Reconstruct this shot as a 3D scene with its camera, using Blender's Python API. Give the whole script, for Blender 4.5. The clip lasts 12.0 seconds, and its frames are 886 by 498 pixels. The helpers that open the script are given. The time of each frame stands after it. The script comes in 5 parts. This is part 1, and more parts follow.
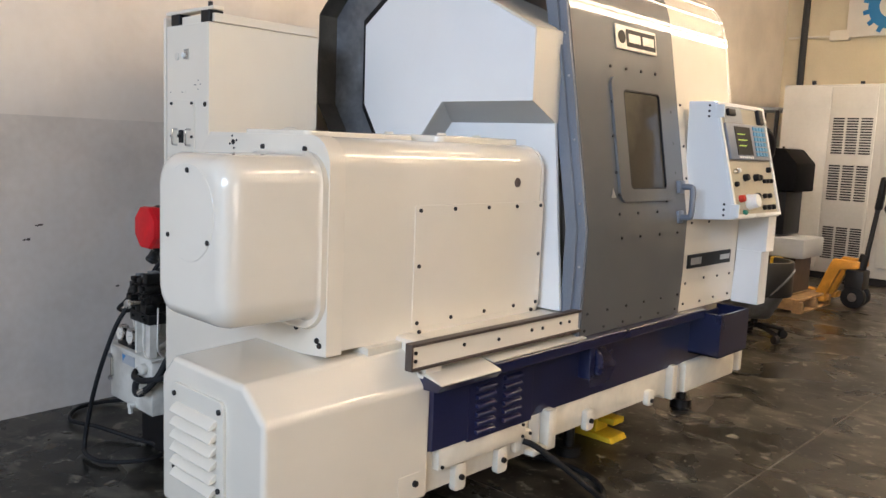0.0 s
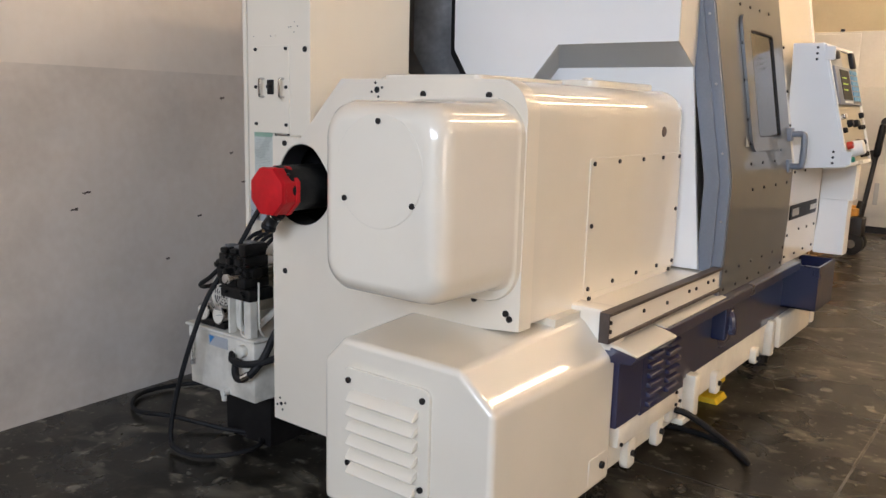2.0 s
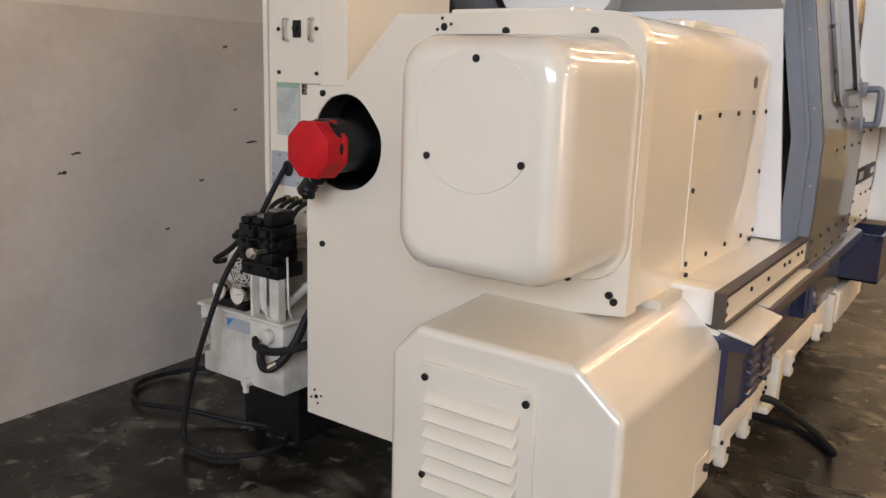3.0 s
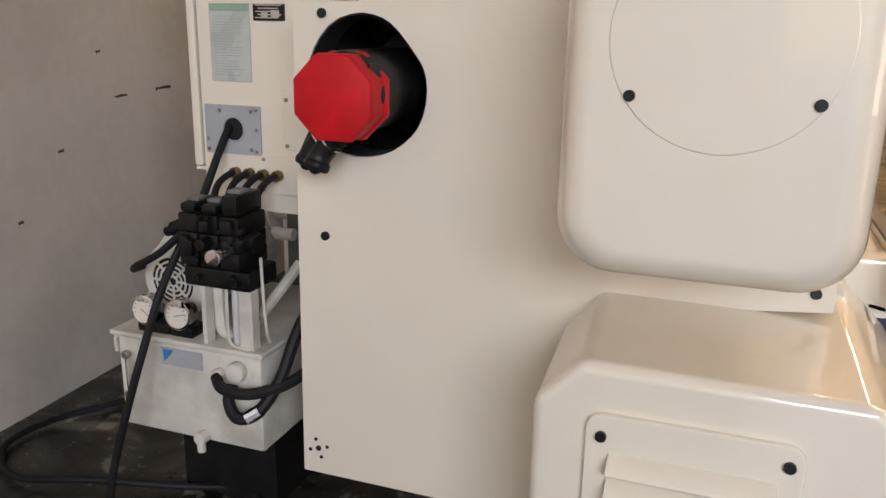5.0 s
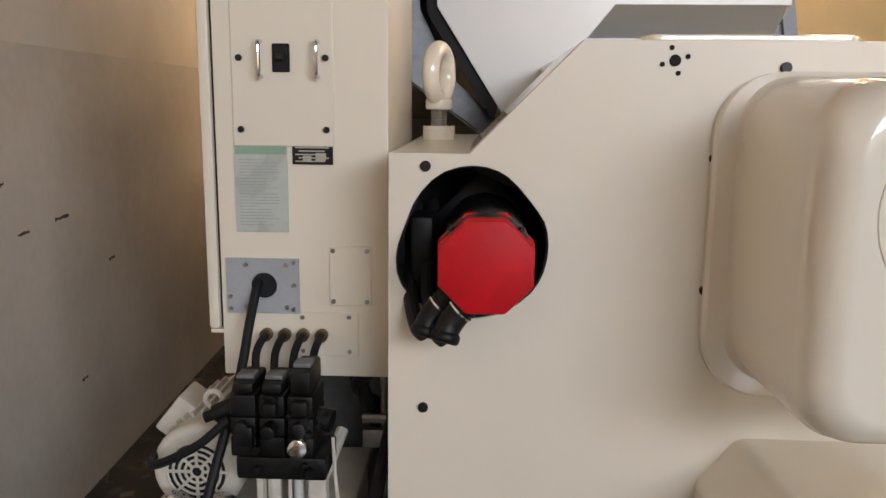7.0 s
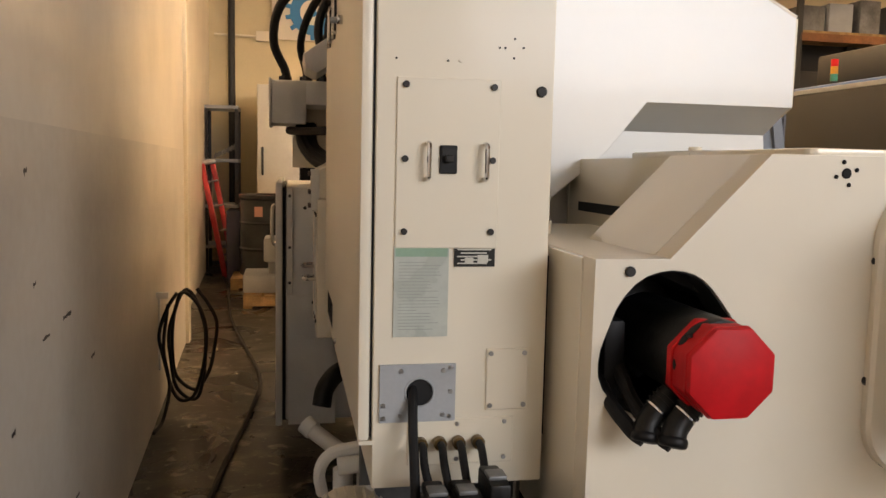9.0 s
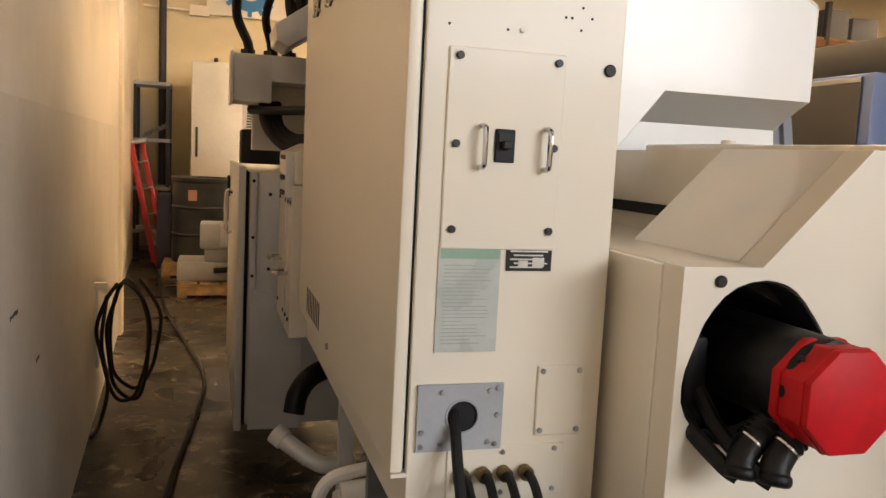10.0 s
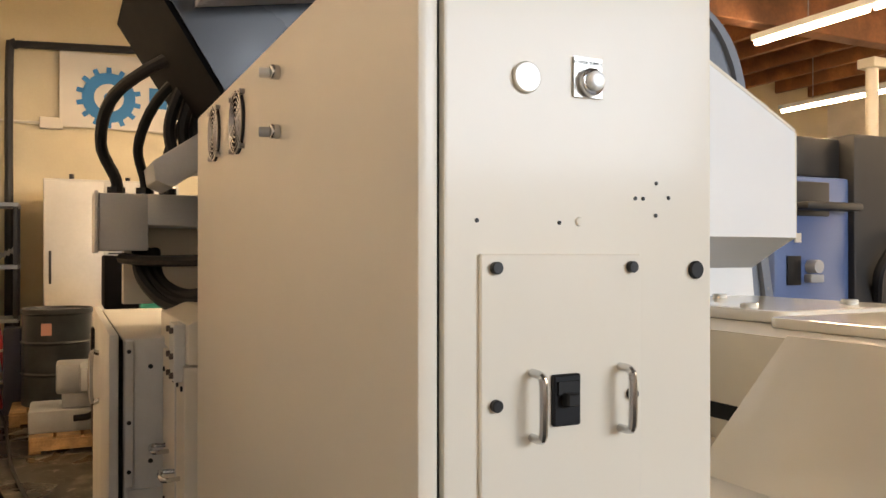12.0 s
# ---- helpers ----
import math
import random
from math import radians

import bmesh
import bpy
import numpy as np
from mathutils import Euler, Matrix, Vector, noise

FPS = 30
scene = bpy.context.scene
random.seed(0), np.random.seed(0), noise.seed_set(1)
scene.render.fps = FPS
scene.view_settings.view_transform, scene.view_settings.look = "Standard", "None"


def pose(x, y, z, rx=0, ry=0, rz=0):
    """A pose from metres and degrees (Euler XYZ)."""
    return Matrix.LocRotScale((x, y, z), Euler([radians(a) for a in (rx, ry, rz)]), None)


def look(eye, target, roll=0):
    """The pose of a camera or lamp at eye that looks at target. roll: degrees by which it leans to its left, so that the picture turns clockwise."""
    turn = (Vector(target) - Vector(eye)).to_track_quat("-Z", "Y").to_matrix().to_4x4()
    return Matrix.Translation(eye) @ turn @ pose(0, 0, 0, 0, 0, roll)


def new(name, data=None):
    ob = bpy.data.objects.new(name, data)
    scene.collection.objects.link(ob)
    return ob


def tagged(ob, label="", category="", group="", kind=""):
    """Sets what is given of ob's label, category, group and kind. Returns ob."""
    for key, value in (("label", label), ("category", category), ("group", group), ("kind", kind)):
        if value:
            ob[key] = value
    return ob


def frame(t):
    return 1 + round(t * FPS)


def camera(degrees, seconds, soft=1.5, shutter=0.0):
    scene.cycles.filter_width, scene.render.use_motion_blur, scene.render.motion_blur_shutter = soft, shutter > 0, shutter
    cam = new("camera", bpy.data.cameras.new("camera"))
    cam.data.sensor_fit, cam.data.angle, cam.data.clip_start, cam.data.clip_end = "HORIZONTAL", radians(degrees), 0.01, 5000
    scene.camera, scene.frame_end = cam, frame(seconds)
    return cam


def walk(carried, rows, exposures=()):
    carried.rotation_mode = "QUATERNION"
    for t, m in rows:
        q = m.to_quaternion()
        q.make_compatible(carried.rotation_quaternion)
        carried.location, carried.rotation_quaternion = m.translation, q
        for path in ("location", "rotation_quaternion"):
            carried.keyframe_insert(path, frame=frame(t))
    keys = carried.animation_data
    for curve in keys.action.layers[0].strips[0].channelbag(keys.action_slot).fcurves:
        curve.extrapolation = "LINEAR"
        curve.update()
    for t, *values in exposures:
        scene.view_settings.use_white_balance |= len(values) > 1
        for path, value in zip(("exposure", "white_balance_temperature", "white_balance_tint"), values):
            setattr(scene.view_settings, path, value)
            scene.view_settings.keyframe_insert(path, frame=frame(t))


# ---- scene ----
cam = camera(57.9, 12.0)
PATH = [
    (0, (-0.083, 0.123, 1.643), (-1.444, 1.566, 1.389), 2.4),
    (0.5, (-0.226, 0.039, 1.636), (-1.554, 1.513, 1.381), 2.9),
    (1, (-0.472, 0.002, 1.63), (-1.747, 1.519, 1.361), 2.6),
    (1.5, (-0.735, -0.128, 1.598), (-1.947, 1.439, 1.319), 1.9),
    (2, (-1.029, -0.236, 1.572), (-2.227, 1.327, 1.222), 1.5),
    (2.5, (-1.306, -0.181, 1.535), (-2.478, 1.39, 1.137), 1.7),
    (3, (-1.584, -0.09, 1.489), (-2.699, 1.514, 1.061), 1.8),
    (3.2, (-1.689, -0.051, 1.452), (-2.761, 1.577, 1.007), 2.1),
    (4.8, (-2.513, 0.248, 1.391), (-3.249, 2.027, 0.851), 0.6),
    (5, (-2.609, 0.252, 1.385), (-3.256, 2.068, 0.851), 1.1),
    (5.5, (-2.875, 0.214, 1.406), (-3.249, 2.119, 0.923), 1.7),
    (6, (-3.073, 0.216, 1.424), (-3.377, 2.142, 0.981), 1.6),
    (6.5, (-3.253, 0.281, 1.48), (-3.463, 2.225, 1.061), 0.7),
    (7, (-3.406, 0.293, 1.54), (-3.491, 2.258, 1.18), 0.5),
    (7.5, (-3.634, 0.231, 1.592), (-3.58, 2.207, 1.293), -0.1),
    (7.7, (-3.728, 0.201, 1.609), (-3.636, 2.18, 1.333), -0.2),
    (9.3, (-4.291, 0.451, 1.621), (-3.849, 2.392, 1.422), 1.8),
    (9.5, (-4.329, 0.506, 1.614), (-3.848, 2.436, 1.402), 2.2),
    (10, (-4.413, 0.7, 1.61), (-3.85, 2.606, 1.383), 2.9),
    (10.5, (-4.434, 0.883, 1.645), (-3.819, 2.777, 1.462), 2.6),
    (11, (-4.414, 1.095, 1.706), (-3.774, 2.988, 1.615), 1.0),
    (11.5, (-4.424, 1.23, 1.768), (-3.682, 3.087, 1.756), 0.2),
    (12, (-4.431, 1.331, 1.821), (-3.576, 3.139, 1.831), -0.0),
]
S = 0.82  # plan units to metres


def at(p):
    return Vector(p) * S


def rot_z(angle):
    return Matrix.Rotation(angle, 4, "Z")


# the clip's camera shifts its white balance as it turns from the daylit side to the lamp-lit side
TONES = [(0.0, 0.24, 6250, 16.5), (2.0, 0.18, 6850, 19.5), (3.0, 0.17, 7450, 22.0), (5.0, 0.27, 7700, 23.5), (6.0, 0.17, 7750, 23.0), (6.5, 0.14, 7800, 22.0), (7.5, 0.09, 7800, 21.0), (9.5, 0.22, 8800, 21.5), (10.0, 0.35, 8450, 20.5), (10.5, 0.48, 8050, 19.0), (12.0, 0.44, 7600, 18.0)]
walk(cam, [(t, look(at(eye), at(target), roll)) for t, eye, target, roll in PATH], TONES)

# ---------------------------------------------------------------- light
world = bpy.data.worlds.new("sky")
scene.world = world
world.use_nodes = True
wn = world.node_tree.nodes
sky = wn.new("ShaderNodeTexSky")
sky.sky_type, sky.sun_disc = "NISHITA", False
sky.sun_elevation, sky.sun_rotation = radians(48), radians(150)
world.node_tree.links.new(sky.outputs[0], wn["Background"].inputs[0])
wn["Background"].inputs[1].default_value = 0.12

sun = new("sun", bpy.data.lights.new("sun", "SUN"))
sun.data.energy, sun.data.angle, sun.data.color = 3.0, radians(0.5), (1.0, 0.95, 0.88)
sun.matrix_world = look((0, 0, 0), (0.35, 0.6, -0.8))


def area(name, eye, target, sx, sy, watts, colour):
    ob = new(name, bpy.data.lights.new(name, "AREA"))
    ob.data.shape, ob.data.size, ob.data.size_y = "RECTANGLE", sx * S, sy * S
    ob.data.energy, ob.data.color = watts, colour
    ob.matrix_world = look(at(eye), at(target))
    return ob


# daylight that enters by the south roll-up door
area("door_daylight", (0.9, -6.25, 4.05), (-1.2, 0.0, 2.9), 5.6, 2.3, 380, (0.64, 0.81, 1.0))
# added warm fill from an unseen side, brightens the east-facing panels
area("east_fill", (10.4, 1.0, 2.0), (0.0, 1.5, 1.2), 4.6, 3.7, 95, (1.0, 0.88, 0.70))


# ---------------------------------------------------------------- materials
def material(name, base, rough=0.5, metal=0.0, vary=0.06, scale=3.0, bump=0.0, fine=120.0, coat=0.0, second=None, mix=(0.45, 0.65), rough_vary=0.08, spec=0.5, coat_rough=0.08):
    """Paint, metal, plastic or mineral: two scales of colour change, uneven gloss and a fine relief."""
    m = bpy.data.materials.new(name)
    m.use_nodes = True
    nt = m.node_tree
    n, l = nt.nodes, nt.links
    b = n["Principled BSDF"]
    b.inputs["Metallic"].default_value = metal
    b.inputs["Coat Weight"].default_value = coat
    b.inputs["Coat Roughness"].default_value = coat_rough
    b.inputs["Coat IOR"].default_value = 1.75 if coat > 0.8 else 1.5
    b.inputs["Specular IOR Level"].default_value = spec
    co = n.new("ShaderNodeTexCoord")
    big, small = n.new("ShaderNodeTexNoise"), n.new("ShaderNodeTexNoise")
    big.inputs["Scale"].default_value, big.inputs["Detail"].default_value = scale, 6
    small.inputs["Scale"].default_value, small.inputs["Detail"].default_value = fine, 3
    for x in (big, small):
        l.new(co.outputs["Object"], x.inputs["Vector"])
    ramp = n.new("ShaderNodeValToRGB")
    lo = [max(0.0, c * (1 - vary)) for c in base]
    hi = [min(1.0, c * (1 + vary)) for c in base]
    if second:
        lo, hi = list(base), list(second)
    ramp.color_ramp.elements[0].position, ramp.color_ramp.elements[1].position = mix
    ramp.color_ramp.elements[0].color, ramp.color_ramp.elements[1].color = (*lo, 1), (*hi, 1)
    l.new(big.outputs["Fac"], ramp.inputs["Fac"])
    grain = n.new("ShaderNodeMixRGB")
    grain.blend_type, grain.inputs["Fac"].default_value = "OVERLAY", min(0.5, vary * 1.2)
    l.new(ramp.outputs["Color"], grain.inputs[1])
    l.new(small.outputs["Fac"], grain.inputs[2])
    l.new(grain.outputs[0], b.inputs["Base Color"])
    gloss = n.new("ShaderNodeMapRange")
    gloss.inputs["To Min"].default_value, gloss.inputs["To Max"].default_value = max(0.02, rough - rough_vary), min(1, rough + rough_vary)
    l.new(big.outputs["Fac"], gloss.inputs["Value"])
    l.new(gloss.outputs[0], b.inputs["Roughness"])
    if bump:
        bp = n.new("ShaderNodeBump")
        bp.inputs["Strength"].default_value, bp.inputs["Distance"].default_value = bump, 0.004
        l.new(small.outputs["Fac"], bp.inputs["Height"])
        l.new(bp.outputs[0], b.inputs["Normal"])
    return m


def glow(name, colour, strength):
    m = bpy.data.materials.new(name)
    m.use_nodes = True
    b = m.node_tree.nodes["Principled BSDF"]
    b.inputs["Base Color"].default_value = (*colour, 1)
    b.inputs["Emission Color"].default_value, b.inputs["Emission Strength"].default_value = (*colour, 1), strength
    return m


CREAM = material("cream_enamel", (0.79, 0.725, 0.605), 0.42, vary=0.035, scale=1.6, bump=0.010, fine=9, coat=0.9, coat_rough=0.03)
CREAM_END = material("cream_brushed_enamel", (0.77, 0.70, 0.58), 0.45, vary=0.035, scale=1.6, bump=0.012, fine=9, coat=0.3, coat_rough=0.22)
CREAM_DULL = material("cream_sheet_paint", (0.78, 0.715, 0.595), 0.36, vary=0.03, scale=1.2, bump=0.012, fine=9, coat=0.16, coat_rough=0.11, spec=0.3)
GRUBBY_WHITE = material("grubby_white_paint", (0.42, 0.395, 0.335), 0.4, vary=0.1, scale=7, bump=0.08, fine=50, second=(0.66, 0.63, 0.555), mix=(0.30, 0.55))
BRASS = material("tarnished_brass", (0.20, 0.13, 0.06), 0.4, metal=0.8, vary=0.25, scale=30)
WHITE = material("white_enamel", (0.82, 0.82, 0.80), 0.3, vary=0.02, scale=1.5, bump=0.02, fine=60, coat=0.2)
FAR_WHITE = material("aged_white_paint", (0.60, 0.585, 0.54), 0.4, vary=0.06, scale=1.2, bump=0.03, fine=30)
GREY_DOOR = material("grey_gloss_enamel", (0.105, 0.108, 0.108), 0.34, vary=0.06, scale=1.4, bump=0.14, fine=5, coat=0.6, coat_rough=0.035, spec=0.3)
HOOD = material("dark_scratched_sheet", (0.030, 0.034, 0.042), 0.28, vary=0.12, scale=2, bump=0.15, fine=4, coat=0.25, coat_rough=0.12)
BLUE_GREY = material("blue_grey_sheet", (0.185, 0.205, 0.24), 0.38, vary=0.08, scale=2)
STEEL_DARK = material("dark_oiled_sheet", (0.17, 0.175, 0.18), 0.42, metal=0.3, vary=0.25, scale=4, bump=0.05, fine=40)
NAVY = material("navy_enamel", (0.010, 0.013, 0.050), 0.3, vary=0.15, scale=2, coat=0.7, coat_rough=0.04)
BLACK = material("black_plastic", (0.007, 0.007, 0.008), 0.5, vary=0.2, scale=6, bump=0.05, spec=0.25)
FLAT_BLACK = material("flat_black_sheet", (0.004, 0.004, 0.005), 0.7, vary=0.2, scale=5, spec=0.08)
BLACK_OILY = material("oily_black_iron", (0.006, 0.006, 0.006), 0.45, vary=0.5, scale=14, bump=0.3, fine=60, spec=0.3)
# near-black colour stands in for the shade inside openings and gaps
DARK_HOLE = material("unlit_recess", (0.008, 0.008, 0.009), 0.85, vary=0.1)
RUBBER = material("black_rubber", (0.010, 0.010, 0.011), 0.6, vary=0.3, scale=8, bump=0.1, spec=0.3)
RED_CAP = material("red_plastic", (0.60, 0.008, 0.013), 0.55, vary=0.10, scale=14, bump=0.08, fine=60, spec=0.3)
BOLT = material("black_oxide_bolt", (0.010, 0.009, 0.009), 0.42, metal=0.2, vary=0.3, scale=30)
ZINC = material("zinc_steel", (0.42, 0.41, 0.40), 0.32, metal=1.0, vary=0.15, scale=12, bump=0.04)
CHROME = material("chrome", (0.62, 0.62, 0.62), 0.12, metal=1.0, vary=0.05, scale=10)
GREY_PLATE = material("grey_painted_plate", (0.36, 0.38, 0.40), 0.42, vary=0.06, scale=5)
YELLOW = material("yellow_paint", (0.75, 0.50, 0.02), 0.45, vary=0.15, scale=9, bump=0.1)
ORANGE = material("worn_orange_paint", (0.72, 0.33, 0.035), 0.5, vary=0.2, scale=7, bump=0.1)
GREEN = material("green_motor_paint", (0.02, 0.25, 0.17), 0.4, vary=0.15, scale=8)
CAST = material("cast_iron_cream", (0.74, 0.68, 0.56), 0.45, vary=0.08, scale=6, bump=0.25, fine=35)
GREY_LIGHT = material("light_grey_paint", (0.58, 0.58, 0.56), 0.4, vary=0.06, scale=3)
BROWN_STRIP = material("brown_edge_strip", (0.07, 0.05, 0.04), 0.5, vary=0.2, scale=10)
WOOD = material("pallet_pine", (0.36, 0.22, 0.10), 0.75, vary=0.25, scale=9, bump=0.25, fine=70)
BEAM = material("stained_glulam", (0.26, 0.10, 0.035), 0.65, vary=0.25, scale=3, bump=0.2, fine=30)
DECK = material("roof_deck", (0.46, 0.45, 0.41), 0.8, vary=0.15, scale=2, bump=0.1)
WALL_UP = material("cream_wall_paint", (0.63, 0.565, 0.49), 0.34, vary=0.07, scale=1.7, bump=0.05, fine=24, rough_vary=0.12, second=(0.74, 0.67, 0.585), mix=(0.34, 0.56))
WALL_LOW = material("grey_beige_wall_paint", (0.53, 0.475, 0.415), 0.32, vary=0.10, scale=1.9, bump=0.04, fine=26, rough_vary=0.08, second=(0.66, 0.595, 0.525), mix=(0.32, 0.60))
WALL_NORTH = material("yellowed_wall_paint", (0.72, 0.62, 0.42), 0.6, vary=0.06, scale=0.7, bump=0.05, fine=40)
DRUM = material("drum_black_paint", (0.016, 0.02, 0.022), 0.32, vary=0.3, scale=5)
LADDER = material("red_fibreglass", (0.42, 0.03, 0.035), 0.45, vary=0.15, scale=10)
BLUE = material("blue_machine_paint", (0.07, 0.13, 0.30), 0.4, vary=0.05, scale=2)
BLUE_DULL = material("blue_grey_machine_paint", (0.13, 0.14, 0.165), 0.45, vary=0.08, scale=2)
CHARCOAL = material("charcoal_paint", (0.015, 0.0145, 0.0145), 0.5, vary=0.12, scale=2)
LOGO_BLUE = material("printed_blue", (0.02, 0.20, 0.46), 0.5, vary=0.03)
SIGN_WHITE = material("sign_board", (0.72, 0.67, 0.58), 0.55, vary=0.03, scale=1)
PAPER = material("laminated_sheet", (0.46, 0.50, 0.46), 0.28, vary=0.06, scale=12, coat=0.3)
PAPER_GREEN = material("printed_green_band", (0.25, 0.40, 0.30), 0.3, vary=0.06, scale=12)
INK = material("printed_ink", (0.16, 0.18, 0.18), 0.5, vary=0.05)
TEXT_FAINT = material("faded_print", (0.30, 0.33, 0.31), 0.4, vary=0.05)
LABEL_BLACK = material("black_anodised_plate", (0.012, 0.011, 0.010), 0.5, vary=0.15, scale=20, spec=0.3)
LABEL_SILVER = material("brushed_plate", (0.55, 0.53, 0.48), 0.35, metal=0.6, vary=0.1, scale=20)
PANEL_BEIGE = material("panel_face_beige", (0.42, 0.38, 0.29), 0.4, vary=0.05, scale=5)
KEY_BLUE = material("keypad_blue", (0.10, 0.33, 0.55), 0.4, vary=0.1, scale=20)
SCREEN_TEXT = glow("screen_green", (0.35, 0.55, 0.08), 0.45)
TUBE_LIGHT = glow("fluorescent_tube", (1.0, 0.80, 0.53), 41.0)
RED_LAMP = material("red_button", (0.55, 0.04, 0.02), 0.35)


def glass(name, tint, rough=0.03):
    m = bpy.data.materials.new(name)
    m.use_nodes = True
    b = m.node_tree.nodes["Principled BSDF"]
    b.inputs["Base Color"].default_value = (*tint, 1)
    b.inputs["Transmission Weight"].default_value, b.inputs["Roughness"].default_value, b.inputs["IOR"].default_value = 1.0, rough, 1.45
    return m


CLEAR = glass("clear_plastic", (0.85, 0.85, 0.8), 0.08)


def concrete():
    m = bpy.data.materials.new("sealed_concrete")
    m.use_nodes = True
    nt = m.node_tree
    n, l = nt.nodes, nt.links
    b = n["Principled BSDF"]
    co = n.new("ShaderNodeTexCoord")

    def noise_at(scale, detail=6, distortion=0.0, stretch=None):
        x = n.new("ShaderNodeTexNoise")
        x.inputs["Scale"].default_value, x.inputs["Detail"].default_value, x.inputs["Distortion"].default_value = scale, detail, distortion
        if stretch:
            mp = n.new("ShaderNodeMapping")
            mp.inputs["Scale"].default_value, mp.inputs["Rotation"].default_value = stretch, (0, 0, 0.5)
            l.new(co.outputs["Object"], mp.inputs["Vector"])
            l.new(mp.outputs[0], x.inputs["Vector"])
        else:
            l.new(co.outputs["Object"], x.inputs["Vector"])
        return x

    def ramp(src, stops):
        r = n.new("ShaderNodeValToRGB")
        r.color_ramp.elements[0].position, r.color_ramp.elements[0].color = stops[0][0], (*stops[0][1], 1)
        r.color_ramp.elements[1].position, r.color_ramp.elements[1].color = stops[1][0], (*stops[1][1], 1)
        l.new(src.outputs["Fac"], r.inputs["Fac"])
        return r

    def mul(a, c, fac, mode="MULTIPLY"):
        x = n.new("ShaderNodeMixRGB")
        x.blend_type, x.inputs["Fac"].default_value = mode, fac
        l.new(a.outputs[0], x.inputs[1])
        l.new(c.outputs[0], x.inputs[2])
        return x

    wide = ramp(noise_at(0.8, 8, 0.6), [(0.34, (0.020, 0.0175, 0.0135)), (0.66, (0.066, 0.058, 0.044))])
    blot = ramp(noise_at(3.2, 10, 1.2), [(0.44, (0.16, 0.15, 0.135)), (0.56, (1, 1, 1))])
    scuff = ramp(noise_at(3.4, 12, 0.5, (1.0, 1.7, 1.0)), [(0.55, (0, 0, 0)), (0.72, (0.14, 0.125, 0.095))])
    speck = ramp(noise_at(60, 4), [(0.35, (0.7, 0.7, 0.7)), (0.65, (1, 1, 1))])
    c = mul(wide, blot, 0.75)
    c = mul(c, speck, 0.6)
    chips = ramp(noise_at(11.0, 8, 0.3), [(0.60, (0, 0, 0)), (0.68, (0.16, 0.145, 0.115))])
    c = mul(c, scuff, 0.85, "ADD")
    c = mul(c, chips, 0.95, "ADD")
    flecks = ramp(noise_at(34.0, 6, 0.2), [(0.64, (0, 0, 0)), (0.70, (0.20, 0.185, 0.15))])
    c = mul(c, flecks, 0.65, "ADD")
    b.inputs["Specular IOR Level"].default_value = 0.32
    l.new(c.outputs[0], b.inputs["Base Color"])
    g = n.new("ShaderNodeMapRange")
    g.inputs["To Min"].default_value, g.inputs["To Max"].default_value = 0.10, 0.50
    l.new(noise_at(2.4, 8, 1.0).outputs["Fac"], g.inputs["Value"])
    l.new(g.outputs[0], b.inputs["Roughness"])
    bp = n.new("ShaderNodeBump")
    bp.inputs["Strength"].default_value, bp.inputs["Distance"].default_value = 0.12, 0.003
    l.new(noise_at(45, 6).outputs["Fac"], bp.inputs["Height"])
    l.new(bp.outputs[0], b.inputs["Normal"])
    return m


CONCRETE = concrete()
JOINT = material("joint_filler", (0.17, 0.155, 0.13), 0.8, vary=0.2, scale=8)


# ---------------------------------------------------------------- mesh helpers
def box(x0, x1, y0, y1, z0, z1, bevel=0.0, seg=2):
    bm = bmesh.new()
    bmesh.ops.create_cube(bm, size=1, matrix=Matrix.Translation(((x0 + x1) / 2, (y0 + y1) / 2, (z0 + z1) / 2)) @ Matrix.Diagonal((abs(x1 - x0), abs(y1 - y0), abs(z1 - z0), 1)))
    return bevelled(bm, bevel, seg)


def bevelled(bm, width, seg=2, angle=0.5):
    if width:
        es = [e for e in bm.edges if len(e.link_faces) == 2 and e.calc_face_angle(0) > angle]
        bmesh.ops.bevel(bm, geom=es, offset=width, segments=seg, profile=0.5, affect="EDGES", clamp_overlap=True)
    return bm


AXES = {"x": lambda u, v, w: (w, u, v), "y": lambda u, v, w: (u, w, v), "z": lambda u, v, w: (u, v, w)}


def prism(outline, axis, w0, w1, bevel=0.0, seg=2):
    """An outline of (u, v) pushed along an axis: x takes (y, z), y takes (x, z), z takes (x, y)."""
    bm, put = bmesh.new(), AXES[axis]
    a = [bm.verts.new(put(u, v, w0)) for u, v in outline]
    b = [bm.verts.new(put(u, v, w1)) for u, v in outline]
    bm.faces.new(a)
    bm.faces.new(b[::-1])
    for i in range(len(a)):
        j = (i + 1) % len(a)
        bm.faces.new((a[j], a[i], b[i], b[j]))
    bmesh.ops.recalc_face_normals(bm, faces=bm.faces)
    return bevelled(bm, bevel, seg)


def rounded(u0, u1, v0, v1, r, n=6):
    out = []
    for cu, cv, a0 in ((u1 - r, v1 - r, 0), (u0 + r, v1 - r, 90), (u0 + r, v0 + r, 180), (u1 - r, v0 + r, 270)):
        for i in range(n + 1):
            a = radians(a0 + 90 * i / n)
            out.append((cu + r * math.cos(a), cv + r * math.sin(a)))
    return out


def ring(cu, cv, r, n=24, turn=0.0):
    return [(cu + r * math.cos(2 * math.pi * i / n + turn), cv + r * math.sin(2 * math.pi * i / n + turn)) for i in range(n)]


